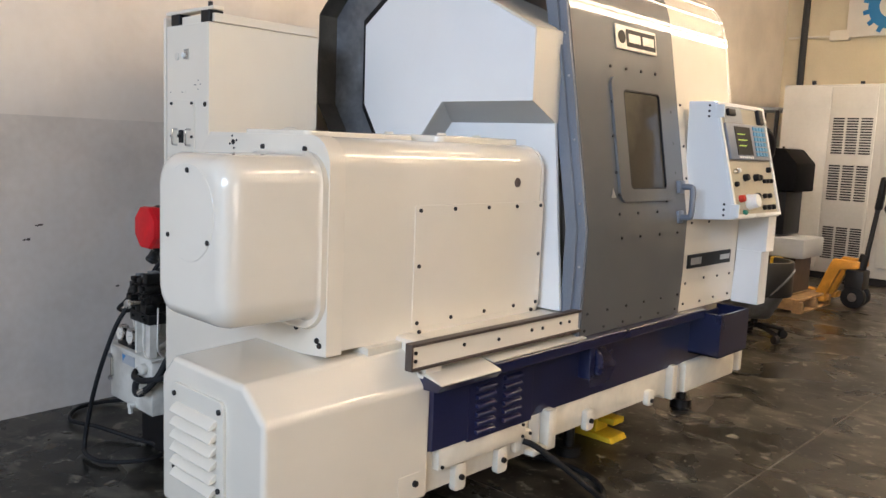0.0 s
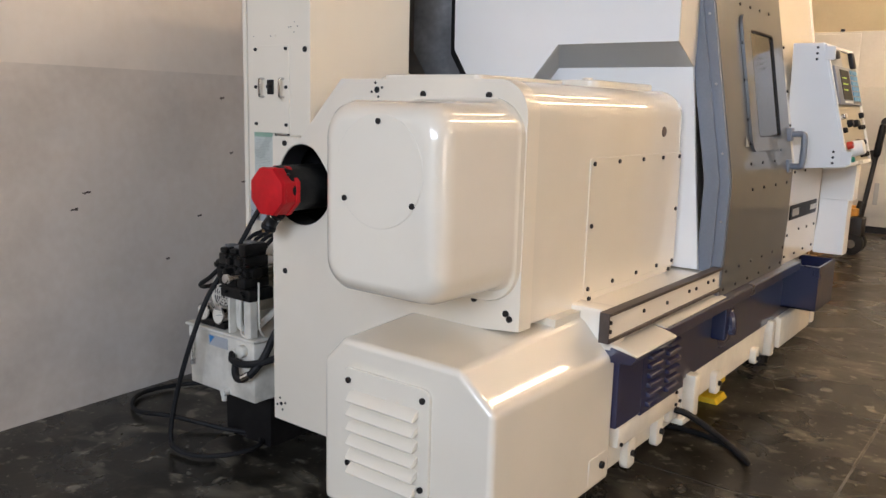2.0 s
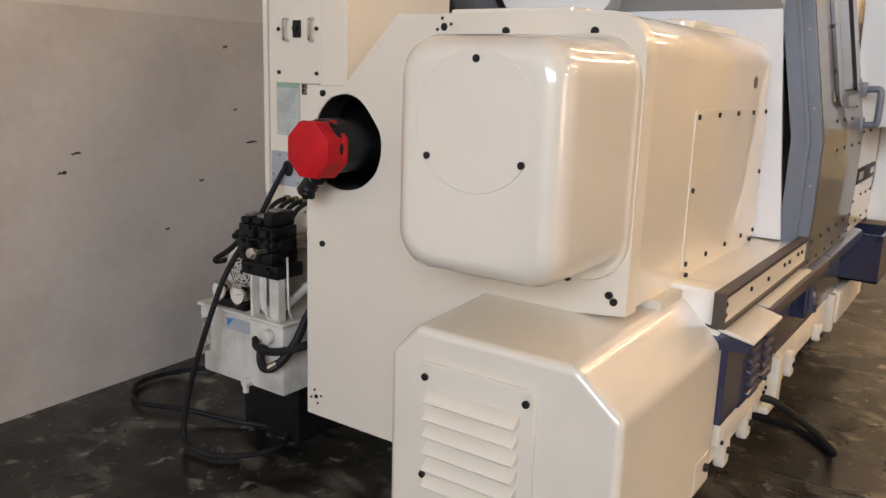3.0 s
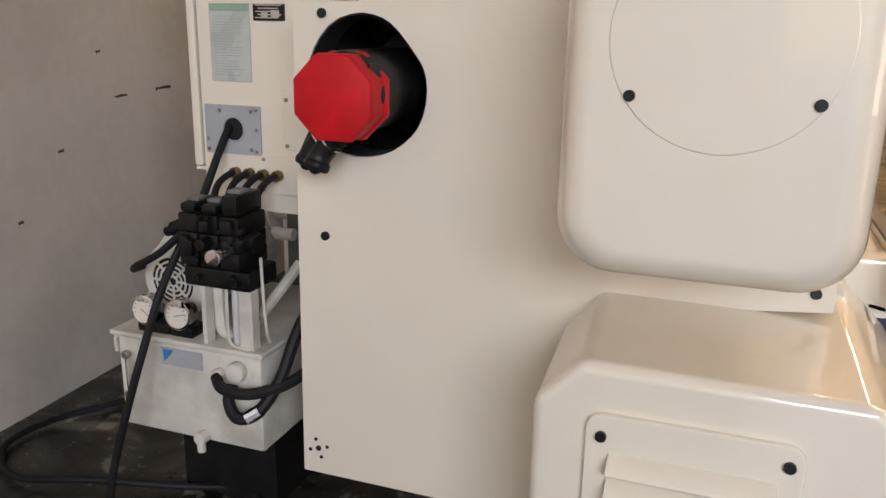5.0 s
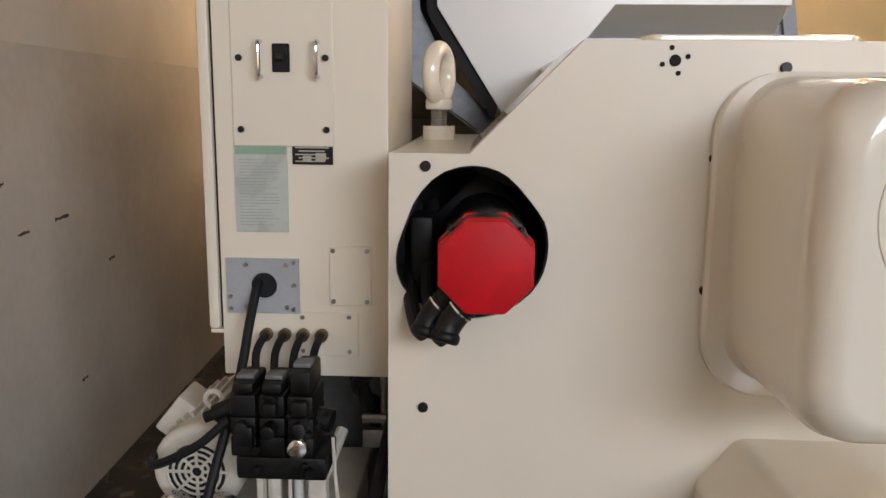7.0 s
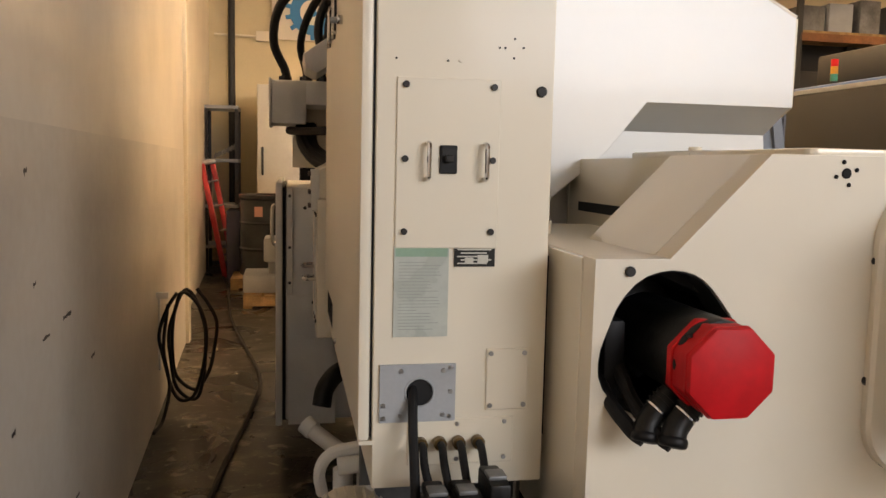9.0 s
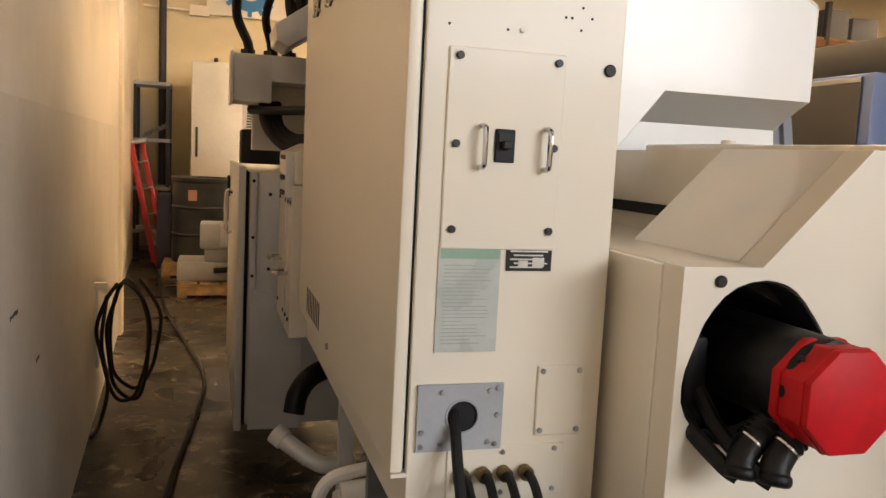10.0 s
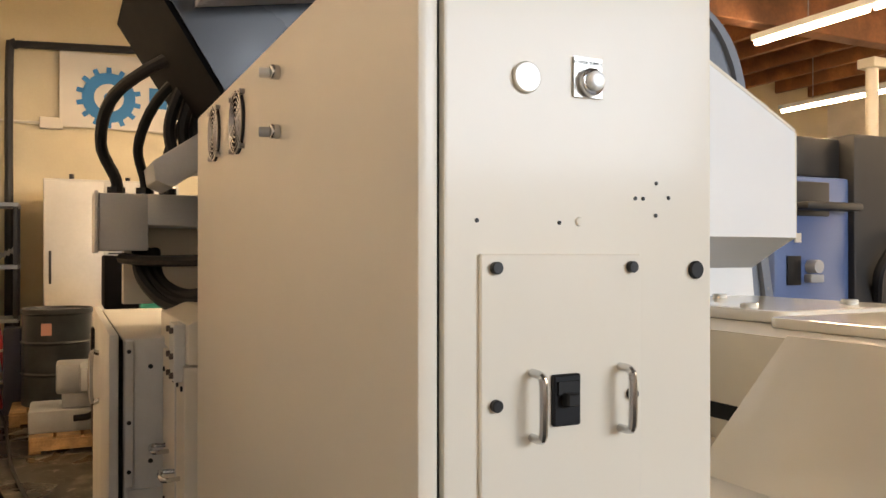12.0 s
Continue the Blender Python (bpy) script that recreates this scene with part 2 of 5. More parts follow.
def rod(p, q, r, n=12, r2=None):
    p, q = Vector(p), Vector(q)
    bm = bmesh.new()
    m = Matrix.Translation((p + q) / 2) @ (q - p).to_track_quat("Z", "Y").to_matrix().to_4x4()
    bmesh.ops.create_cone(bm, cap_ends=True, segments=n, radius1=r, radius2=r if r2 is None else r2, depth=(q - p).length, matrix=m)
    return bm


def smooth_path(points, steps=8):
    pts = [Vector(p) for p in points]
    pts = [2 * pts[0] - pts[1], *pts, 2 * pts[-1] - pts[-2]]
    out = []
    for i in range(1, len(pts) - 2):
        a, b, c, d = pts[i - 1:i + 3]
        for k in range(steps):
            t = k / steps
            out.append(0.5 * (2 * b + (c - a) * t + (2 * a - 5 * b + 4 * c - d) * t * t + (3 * b - a - 3 * c + d) * t ** 3))
    return [*out, pts[-2]]


def hose(points, r, n=10, steps=8, ribs=0.0):
    path = smooth_path(points, steps)
    bm, rows, side = bmesh.new(), [], None
    for i, p in enumerate(path):
        way = (path[min(i + 1, len(path) - 1)] - path[max(i - 1, 0)]).normalized()
        if side is None:
            side = way.orthogonal().normalized()
        side = (side - way * side.dot(way)).normalized()
        up = way.cross(side)
        rr = r * (1 + ribs * (i % 2))
        rows.append([bm.verts.new(p + rr * (math.cos(2 * math.pi * k / n) * side + math.sin(2 * math.pi * k / n) * up)) for k in range(n)])
    for a, b in zip(rows, rows[1:]):
        for k in range(n):
            bm.faces.new((a[k], a[(k + 1) % n], b[(k + 1) % n], b[k]))
    bm.faces.new(rows[0][::-1])
    bm.faces.new(rows[-1])
    bmesh.ops.recalc_face_normals(bm, faces=bm.faces)
    return bm


def joined(*bms):
    out = bmesh.new()
    for b in bms:
        me = bpy.data.meshes.new("tmp")
        b.to_mesh(me)
        b.free()
        out.from_mesh(me)
        bpy.data.meshes.remove(me)
    return out


def moved(bm, m):
    bmesh.ops.transform(bm, matrix=m, verts=bm.verts)
    return bm


def loft(sections):
    """Skins outlines of equal length, each a list of points, and closes both ends."""
    bm = bmesh.new()
    rows = [[bm.verts.new(p) for p in s] for s in sections]
    n = len(rows[0])
    for a, b in zip(rows, rows[1:]):
        for k in range(n):
            bm.faces.new((a[k], a[(k + 1) % n], b[(k + 1) % n], b[k]))
    bm.faces.new(rows[0][::-1])
    bm.faces.new(rows[-1])
    bmesh.ops.recalc_face_normals(bm, faces=bm.faces)
    return bm


def shaded(bm, angle=0.6):
    for f in bm.faces:
        f.smooth = True
    for e in bm.edges:
        e.smooth = not (len(e.link_faces) == 2 and e.calc_face_angle(0) > angle)


PRESSED_SHEET = (CREAM, CREAM_END, CREAM_DULL, WHITE, GREY_DOOR, NAVY)


def mesh_object(name, bm, mat):
    shaded(bm)
    me = bpy.data.meshes.new(name)
    bm.to_mesh(me)
    bm.free()
    me.materials.append(mat)
    ob = new(name, me)
    if mat in PRESSED_SHEET and len(me.polygons) > 20:
        ob.modifiers.new("flat_faces", "WEIGHTED_NORMAL").keep_sharp = True
    return ob


def thing(name, origin, label, category, group="", kind=""):
    ob = new(name)
    ob.empty_display_size = 0.1
    ob.location = at(origin)
    ob["origin"] = list(origin)
    return tagged(ob, label, category, group, kind)


def part(name, bm, mat, parent, label=""):
    """One mesh in plan units, linked under a thing or a part."""
    o = Vector(parent["origin"])
    moved(bm, Matrix.Scale(S, 4) @ Matrix.Translation(-o))
    ob = mesh_object(name, bm, mat)
    ob.parent = parent
    ob["origin"] = list(o)
    return tagged(ob, label)


def solo(name, bm, mat, label, category, kind="", group=""):
    """A thing or a piece of the setting that is one mesh."""
    moved(bm, Matrix.Scale(S, 4))
    ob = mesh_object(name, bm, mat)
    ob["origin"] = [0.0, 0.0, 0.0]
    return tagged(ob, label, category, group, kind)


def cap_screw(p, way, r=0.010, depth=0.008):
    """A socket-head screw at p whose head points along way."""
    p, w = Vector(p), Vector(way).normalized()
    head = rod(p - w * 0.004, p + w * depth, r, 10)
    head = bevelled(head, r * 0.15, 1)
    socket = rod(p + w * (depth + 0.0003), p + w * (depth + 0.0006), r * 0.5, 6)
    return joined(head, socket)


def screws(parent, places, way, r=0.010, depth=0.008, mat=None, name="screw"):
    for p in places:
        part(name, cap_screw(p, way, r, depth), mat or BOLT, parent)


# ---------------------------------------------------------------- setting
def wall_x(y):
    return -4.80 - 0.042 * y


floor = solo("floor", box(-6.5, 11.5, -6.9, 15.0, -0.30, -0.005), JOINT, "worn sealed concrete warehouse floor with saw-cut joints", "floor", "structure")
XS, YS = (-6.4, -1.61, 3.2, 7.6, 11.4), (-6.8, -1.9, 3.04, 9.35, 14.9)
for i in range(4):
    for j in range(4):
        slab = box(XS[i] + 0.006, XS[i + 1] - 0.006, YS[j] + 0.006, YS[j + 1] - 0.006, -0.004, 0.0, 0.0015, 1)
        part("slab", slab, CONCRETE, floor)


def west_wall(name, y0, y1, inset, z0, z1, mat, label):
    o = [(wall_x(y0) - inset, y0), (wall_x(y1) - inset, y1), (wall_x(y1) - 0.5, y1), (wall_x(y0) - 0.5, y0)]
    return solo(name, prism(o, "z", z0, z1), mat, label, "wall", "structure")


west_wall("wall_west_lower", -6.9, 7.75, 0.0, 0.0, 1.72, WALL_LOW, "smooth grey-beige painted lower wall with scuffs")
west_wall("wall_west_upper", -6.9, 7.75, 0.0, 1.72, 5.6, WALL_UP, "smooth cream painted upper wall")
west_wall("wall_west_far", 7.75, 14.3, 0.10, 0.0, 5.6, WALL_UP, "cream painted wall set slightly back")
solo("wall_north", box(-6.5, 11.5, 14.0, 14.3, 0, 5.6), WALL_NORTH, "yellowed cream warehouse end wall", "wall", "structure")


def opening_wall(name, along, a0, a1, o0, o1, oz, w0, w1, mat, label):
    """A wall with one tall door opening through it; along is x or y."""
    def slab(u0, u1, z0, z1):
        return box(u0, u1, w0, w1, z0, z1) if along == "x" else box(w0, w1, u0, u1, z0, z1)
    return solo(name, joined(slab(a0, o0, 0, 5.6), slab(o1, a1, 0, 5.6), slab(o0, o1, oz, 5.6)), mat, label, "wall", "structure")


opening_wall("wall_south", "x", -6.5, 11.5, -2.2, 4.0, 5.3, -6.9, -6.6, WALL_UP, "cream warehouse wall with an open roll-up door")
# unseen wall; its door opening is added to go with the east fill
opening_wall("wall_east", "y", -6.9, 14.3, -1.4, 3.4, 3.95, 11.2, 11.5, WALL_UP, "unseen cream warehouse side wall with an added door opening")
solo("ground", box(-30, 40, -40, -6.95, -0.35, -0.05), CONCRETE, "sunlit concrete yard outside the roll-up door", "ground", "structure")
solo("ground_east", box(11.55, 40, -6.9, 30, -0.35, -0.05), CONCRETE, "unseen sunlit concrete yard beyond the added side door", "ground", "structure")

# roof: deck with glulam beams and purlins
roof = joined(box(-6.5, 11.5, -6.9, 14.3, 5.6, 5.75))
solo("ceiling", roof, DECK, "pale plywood roof deck", "ceiling", "structure")
for y in (-3.4, 0.6, 4.6, 8.6):
    solo("beam", box(-6.0, 11.3, y - 0.12, y + 0.12, 4.62, 5.28, 0.01, 1), BEAM, "brown glued timber roof beam", "beam", "structure", "roof beams")
purlins = [box(x - 0.05, x + 0.05, -6.6, 13.9, 5.28, 5.598) for x in np.arange(-2.5, 11.3, 1.0)]
solo("purlin", joined(*purlins), BEAM, "brown timber purlins under the roof deck", "beam", "structure")
solo("column", joined(rod((6.10, 9.12, 0), (6.10, 9.12, 4.62), 0.085, 24), box(5.96, 6.24, 8.98, 9.26, 4.48, 4.62, 0.01, 1)), CREAM_DULL, "cream painted round steel column", "column", "structure")


def tube_row(x, y0, y1, z):
    row = thing("strip_light", (x, (y0 + y1) / 2, z), "fluorescent strip light with bare warm tubes under the roof", "light", "ceiling strip lights")
    part("housing", box(x - 0.06, x + 0.06, y0, y1, z + 0.03, z + 0.11, 0.008, 1), WHITE, row)
    n = max(1, round((y1 - y0) / 1.5))
    d = (y1 - y0) / n
    for i in range(n):
        part("tube", rod((x, y0 + i * d + 0.04, z), (x, y0 + (i + 1) * d - 0.04, z), 0.035, 10), TUBE_LIGHT, row)
        part("hanger", rod((x, y0 + (i + 0.5) * d, z + 0.10), (x, y0 + (i + 0.5) * d, 5.60), 0.008, 6), ZINC, row)


tube_row(3.4, 0.6, 8.75, 4.45)
tube_row(7.6, 0.6, 12.1, 4.45)
tube_row(0.10, 3.7, 12.3, 4.45)
tube_row(0.32, 3.7, 12.3, 4.45)
# added row, hidden behind the hood, that brightens the far aisle
tube_row(-3.4, 6.4, 9.4, 4.45)
tube_row(-1.68, 5.0, 12.3, 4.45)

# ---------------------------------------------------------------- the lathe
lathe = thing("cnc_lathe", (-2.9, 3.3, 0.0), "cream and grey turning centre with a navy base on the floor", "lathe")

# base end with its louvred plate
BASE = [(-2.90, 0.235), (-2.90, 0.735), (-2.815, 0.822), (-2.34, 0.818), (-2.212, 0.712), (-2.212, 0.235)]
base_end = prism(BASE, "y", 1.565, 2.352, 0.022, 3)
for v in base_end.verts:
    if v.co.x < -2.75 and v.co.z > 0.6:
        v.co.x -= 0.06 * (v.co.y - 1.565)
    if v.co.z > 0.79:
        v.co.z += 0.065 * (v.co.y - 1.565) * (1 if v.co.y < 2.0 else 0.45)
part("base_end", base_end, CREAM, lathe, "cream enamelled base cover with chamfered shoulders")
louvre = part("louvre_plate", prism(rounded(-2.797, -2.435, 0.372, 0.735, 0.03), "y", 1.566, 1.551, 0.004, 2), CREAM, lathe)
for k in range(6):
    z = 0.648 - k * 0.049
    slat = prism([(1.552, z + 0.019), (1.532, z + 0.008), (1.517, z - 0.012), (1.523, z - 0.018), (1.552, z - 0.008)], "x", -2.755, -2.475, 0.004, 2)
    part("louvre", slat, CREAM, louvre)
screws(louvre, [(-2.769, 1.551, 0.694), (-2.46, 1.551, 0.699), (-2.77, 1.551, 0.41), (-2.462, 1.551, 0.412)], (0, -1, 0), 0.0105)

# tall end casting: outline in x, z
r, cx, cz = 0.115, -2.378 - 0.115, 1.665 - 0.115
corner = [(cx + r * math.cos(radians(a)), cz + r * math.sin(radians(a))) for a in range(90, -1, -10)]
END = [(-3.598, 0.226), (-3.592, 1.437), (-3.425, 1.437), (-3.20, 1.665), *corner, (-2.378, 0.845), (-2.86, 0.80), (-2.86, 0.226)]
HOLE = [(-3.557, 1.29), (-3.535, 1.345), (-3.49, 1.395), (-3.43, 1.414), (-3.375, 1.408), (-3.335, 1.385), (-3.285, 1.325), (-3.262, 1.29), (-3.256, 1.235),
        (-3.27, 1.175), (-3.30, 1.135), (-3.35, 1.10), (-3.42, 1.085), (-3.48, 1.095), (-3.535, 1.12), (-3.575, 1.17), (-3.578, 1.23)]

HOLE = [tuple((1 - w) * a + w * b for a, b in zip(HOLE[i], HOLE[(i + 1) % len(HOLE)])) for i in range(len(HOLE)) for w in (0.25, 0.75)]


def plate_with_hole(outline, hole, y0, y1, bevel=0.0):
    bm = bmesh.new()
    es = []
    for loop in (outline, hole):
        vs = [bm.verts.new((u, y0, v)) for u, v in loop]
        es += [bm.edges.new((vs[i], vs[(i + 1) % len(vs)])) for i in range(len(vs))]
    bmesh.ops.triangle_fill(bm, use_beauty=True, use_dissolve=False, edges=es)
    back = bmesh.ops.extrude_face_region(bm, geom=list(bm.faces))
    for v in back["geom"]:
        if isinstance(v, bmesh.types.BMVert):
            v.co.y = y1
    bmesh.ops.recalc_face_normals(bm, faces=bm.faces)
    return bevelled(bm, bevel, 2)


part("end_cover", plate_with_hole(END, HOLE, 1.945, 2.02, 0.012), CREAM_END, lathe, "smooth cream end cover with an irregular motor cut-out")
# added dark ring covers the cut-out's lit cream edge with painted shade
shade_loops = [[(-3.415 + k * (u + 3.415), 1.25 + k * (v - 1.25)) for u, v in HOLE] for k in (0.996, 0.978)]
part("cut_out_shade", plate_with_hole(shade_loops[0], shade_loops[1], 1.950, 2.05), DARK_HOLE, lathe)
part("end_cover_rim", joined(box(-3.597, -3.575, 2.012, 2.24, 0.228, 1.434, 0.006), box(-3.59, -3.44, 2.012, 2.24, 1.405, 1.436, 0.006),
                             box(-3.20, -2.40, 2.025, 2.10, 0.23, 0.80)), CREAM, lathe)
# recess walls are near-black: the shade in the cut-out is in the colour
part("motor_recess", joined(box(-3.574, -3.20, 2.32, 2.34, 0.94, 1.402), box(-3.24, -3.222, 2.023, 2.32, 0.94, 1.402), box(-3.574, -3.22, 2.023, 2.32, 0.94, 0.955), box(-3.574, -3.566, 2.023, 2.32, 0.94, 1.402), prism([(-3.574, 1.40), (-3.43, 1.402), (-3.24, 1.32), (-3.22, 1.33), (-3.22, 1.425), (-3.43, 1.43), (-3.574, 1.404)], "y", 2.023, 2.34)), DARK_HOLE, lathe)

# head stock cover behind the end casting, front corner rounded
HEAD = [(-3.198, 1.660), *[(u - 0.002, v - 0.003) for u, v in corner], (-2.380, 0.86), (-3.198, 0.86)]
part("headstock_cover", prism(HEAD, "y", 2.021, 3.215, 0.0), CREAM, lathe, "glossy cream headstock cover with a rounded shoulder")
part("cover_slope", prism([(-3.425, 1.437), (-3.198, 1.665), (-3.198, 1.435)], "y", 2.021, 2.42, 0.0), CREAM, lathe)
part("casting_shelf", box(-3.59, -3.20, 2.02, 3.0, 1.408, 1.4365, 0.004, 1), CREAM_DULL, lathe)
end_r = []
for k in range(7):
    a = radians(90 * k / 6)
    ins, y = 0.075 * (1 - math.cos(a)), 3.216 + 0.075 * math.sin(a)
    end_r.append([(-3.2 + ins, y, 0.86), (-3.2 + ins, y, 1.655 - ins), *[(u - ins, y, v - ins) for u, v in corner], (-2.380 - ins, y, 0.86)])
part("headstock_end", loft(end_r), CREAM, lathe)
part("headstock_slot", box(-3.204, -3.196, 2.425, 3.1, 1.478, 1.510), DARK_HOLE, lathe)
part("top_pad", joined(prism(rounded(-3.06, -2.62, 2.02, 2.60, 0.03), "z", 1.66, 1.683, 0.005), prism(rounded(-2.98, -2.50, 2.63, 3.20, 0.05), "z", 1.66, 1.690, 0.008)), CREAM, lathe)
screws(lathe, [(-2.95, 2.75, 1.69), (-2.60, 2.75, 1.69), (-2.7, 3.1, 1.69)], (0, 0, 1), 0.022, 0.012, CREAM, "plug")
screws(lathe, [(-3.515, 1.945, 1.411), (-3.518, 1.945, 0.887), (-2.929, 1.945, 1.433), (-2.931, 1.945, 1.159), (-2.802, 1.945, 1.613), (-2.527, 1.945, 1.612),
               (-2.397, 1.946, 1.408), (-2.419, 1.945, 1.156), (-2.415, 1.945, 0.883), (-2.43, 1.945, 0.90), (-2.56, 1.945, 0.93), (-2.418, 1.945, 1.425)], (0, -1, 0), 0.0115)
for cx0, cz0, rr in ((-3.019, 1.626, 0.012), (-3.552, 0.30, 0.008)):
    screws(lathe, [(cx0, 1.945, cz0)], (0, -1, 0), rr, 0.004, DARK_HOLE, "port")
    screws(lathe, [(cx0 + 0.026 * math.cos(a), 1.945, cz0 + 0.026 * math.sin(a)) for a in (0.3, 1.87, 3.44, 5.0)], (0, -1, 0), 0.005, 0.003, DARK_HOLE, "port_hole")

# access panel and plug on the front of the headstock
part("access_panel", prism(rounded(2.387, 3.245, 0.893, 1.402, 0.012), "x", -2.384, -2.3765, 0.001, 1), CREAM, lathe)
screws(lathe, [(-2.3765, y, z) for y, z in ((2.414, 1.381), (2.62, 1.383), (2.84, 1.383), (3.04, 1.383), (3.22, 1.383), (2.415, 1.152), (3.22, 1.15), (2.414, 0.915), (2.62, 0.915),
                                         (2.84, 0.915), (3.05, 0.915), (3.22, 0.915), (2.43, 0.875), (3.19, 0.88))], (1, 0, 0), 0.009, 0.006)
screws(lathe, [(-2.380, 3.04, 1.492)], (1, 0, 0), 0.023, 0.004, BROWN_STRIP, "rubber_plug")

# rounded belt cover
cover = []
for y, g, rr in ((1.945, 0.056, 0.13), (1.928, 0.056, 0.13), (1.920, 0.048, 0.12), (1.916, 0.012, 0.10), (1.90, 0.004, 0.10), (1.60, 0.0, 0.095), (1.563, -0.009, 0.095), (1.541, -0.024, 0.09), (1.530, -0.042, 0.085), (1.525, -0.062, 0.08)):
    cover.append([(u, y, v) for u, v in rounded(-2.881 - g, -2.393 + min(g, 0.012), 0.985 - g * 0.9, 1.585 + min(g, 0.02), rr, 8)])
belt = part("belt_cover", loft(cover), CREAM, lathe, "deep-drawn glossy cream belt cover with soft round corners")
part("inspection_disc", prism(ring(-2.628, 1.378, 0.172, 48), "y", 1.5265, 1.5225, 0.0015, 1), CREAM, belt)
screws(belt, [(-2.627, 1.523, 1.526), (-2.763, 1.523, 1.289), (-2.493, 1.523, 1.287)], (0, -1, 0), 0.0095, 0.006)

# spindle drive motor with its red cap and cables in the cut-out
motor = part("motor_body", prism(ring(-3.388, 1.246, 0.092, 12), "y", 1.79, 2.30, 0.010), BLACK_OILY, lathe, "oily black servo motor body")
part("motor_flange", joined(prism([(-3.53, 1.26), (-3.39, 1.400), (-3.262, 1.26), (-3.39, 1.12)], "y", 2.14, 2.18, 0.01), box(-3.55, -3.50, 1.98, 2.1, 1.12, 1.30, 0.01)), BLACK, motor)
part("motor_cap", joined(prism(ring(-3.389, 1.240, 0.0955, 8, math.pi / 8), "y", 1.738, 1.825, 0.005), prism(ring(-3.389, 1.240, 0.1005, 8, math.pi / 8), "y", 1.808, 1.828, 0.002, 1), prism(ring(-3.389, 1.240, 0.0975, 8, math.pi / 8), "y", 1.752, 1.762, 0.001, 1)), RED_CAP, motor, "red octagonal plastic encoder cap")
screws(motor, [(-3.389 + 0.093 * math.cos(a), 1.79, 1.240 + 0.093 * math.sin(a)) for a in (0.785, 2.356)], (0, 0, 1), 0.006, 0.004)
for dx, dy in ((-0.008, 0.005), (0.034, -0.032)):
    plug = part("motor_connector", hose([(-3.440 + dx, 1.862 + dy, 1.168), (-3.472 + dx, 1.858 + dy, 1.135), (-3.492 + dx, 1.854 + dy, 1.108), (-3.500 + dx, 1.846 + dy, 1.090)], 0.026, 14, 5), BLACK_OILY, motor, "black elbowed motor connector")
    part("connector_end", bevelled(rod((-3.497 + dx, 1.849 + dy, 1.096), (-3.503 + dx, 1.842 + dy, 1.074), 0.030, 16), 0.009, 3), BLACK, plug)
    for k in range(4):
        q = 0.008 * k
        part("rib", rod((-3.446 - q + dx, 1.861 + dy, 1.161 - q), (-3.449 - q + dx, 1.861 + dy, 1.158 - q), 0.0295, 16), CHROME if k == 3 else RUBBER, plug)
    part("motor_cable", hose([(-3.502 + dx, 1.845 + dy, 1.078), (-3.520 + dx, 1.87 + dy, 1.092), (-3.540 + dx, 1.96 + dy, 1.14), (-3.545 + dx, 2.06 + dy, 1.22), (-3.545 + dx, 2.2, 1.30)], 0.016, 10, 5), RUBBER, motor)

# lifting eye on the casting shelf
eye = part("lifting_eye", rod((-3.52, 2.59, 1.437), (-3.52, 2.59, 1.475), 0.045, 20), CREAM, lathe, "cream painted forged lifting eye bolt")
part("shank", joined(*[rod((-3.52, 2.59, 1.475 + 0.009 * i), (-3.52, 2.59, 1.4835 + 0.009 * i), 0.024, 14, 0.021) for i in range(5)]), ZINC, eye)
part("collar", bevelled(rod((-3.52, 2.59, 1.52), (-3.52, 2.59, 1.55), 0.038, 20), 0.006), CREAM, eye)
loop = [(-3.52 + 0.020 * math.sin(a), 2.59 + 0.056 * math.sin(a), 1.618 - 0.068 * math.cos(a)) for a in np.linspace(0, 2 * math.pi, 17)]
part("eye_ring", hose(loop, 0.024, 12, 3), CREAM, eye)

# way cover rail, shelf behind it, and its bolts
part("headstock_foot", joined(box(-2.40, -2.215, 2.36, 3.34, 0.80, 0.868, 0.01), box(-2.40, -2.20, 2.30, 2.40, 0.72, 0.88, 0.02)), CREAM, lathe)
rail = part("way_cover_rail", box(-2.212, -2.186, 2.205, 3.33, 0.797, 0.889, 0.002, 1), CREAM_DULL, lathe)
part("rail_edge", joined(box(-2.215, -2.176, 2.200, 3.33, 0.884, 0.895), box(-2.215, -2.176, 2.200, 3.33, 0.789, 0.800), box(-2.214, -2.178, 2.198, 2.206, 0.789, 0.895)), BROWN_STRIP, rail)
screws(rail, [(-2.186, 2.225, 0.858), (-2.186, 2.225, 0.826), (-2.186, 2.50, 0.85), (-2.186, 2.72, 0.84), (-2.186, 2.95, 0.848), (-2.186, 3.03, 0.845), (-2.186, 3.17, 0.85), (-2.186, 3.24, 0.848)], (1, 0, 0), 0.008, 0.006)

# gutter over the navy apron
part("gutter_end", prism([(-2.26, 0.772), (-2.165, 0.752), (-2.112, 0.735), (-2.112, 0.727), (-2.26, 0.757)], "y", 2.30, 2.66, 0.003, 1), CREAM, lathe)
part("gutter_tip", prism([(-2.26, 0.756), (-2.113, 0.726), (-2.135, 0.698), (-2.26, 0.690)], "y", 2.302, 2.66), NAVY, lathe)
part("gutter", prism([(-2.26, 0.764), (-2.158, 0.750), (-2.150, 0.744), (-2.150, 0.700), (-2.26, 0.69)], "y", 2.67, 4.62, 0.003, 1), NAVY, lathe)
part("gutter_top", prism([(-2.26, 0.776), (-2.160, 0.757), (-2.160, 0.7525), (-2.26, 0.766)], "y", 2.665, 3.36), CREAM_DULL, lathe)
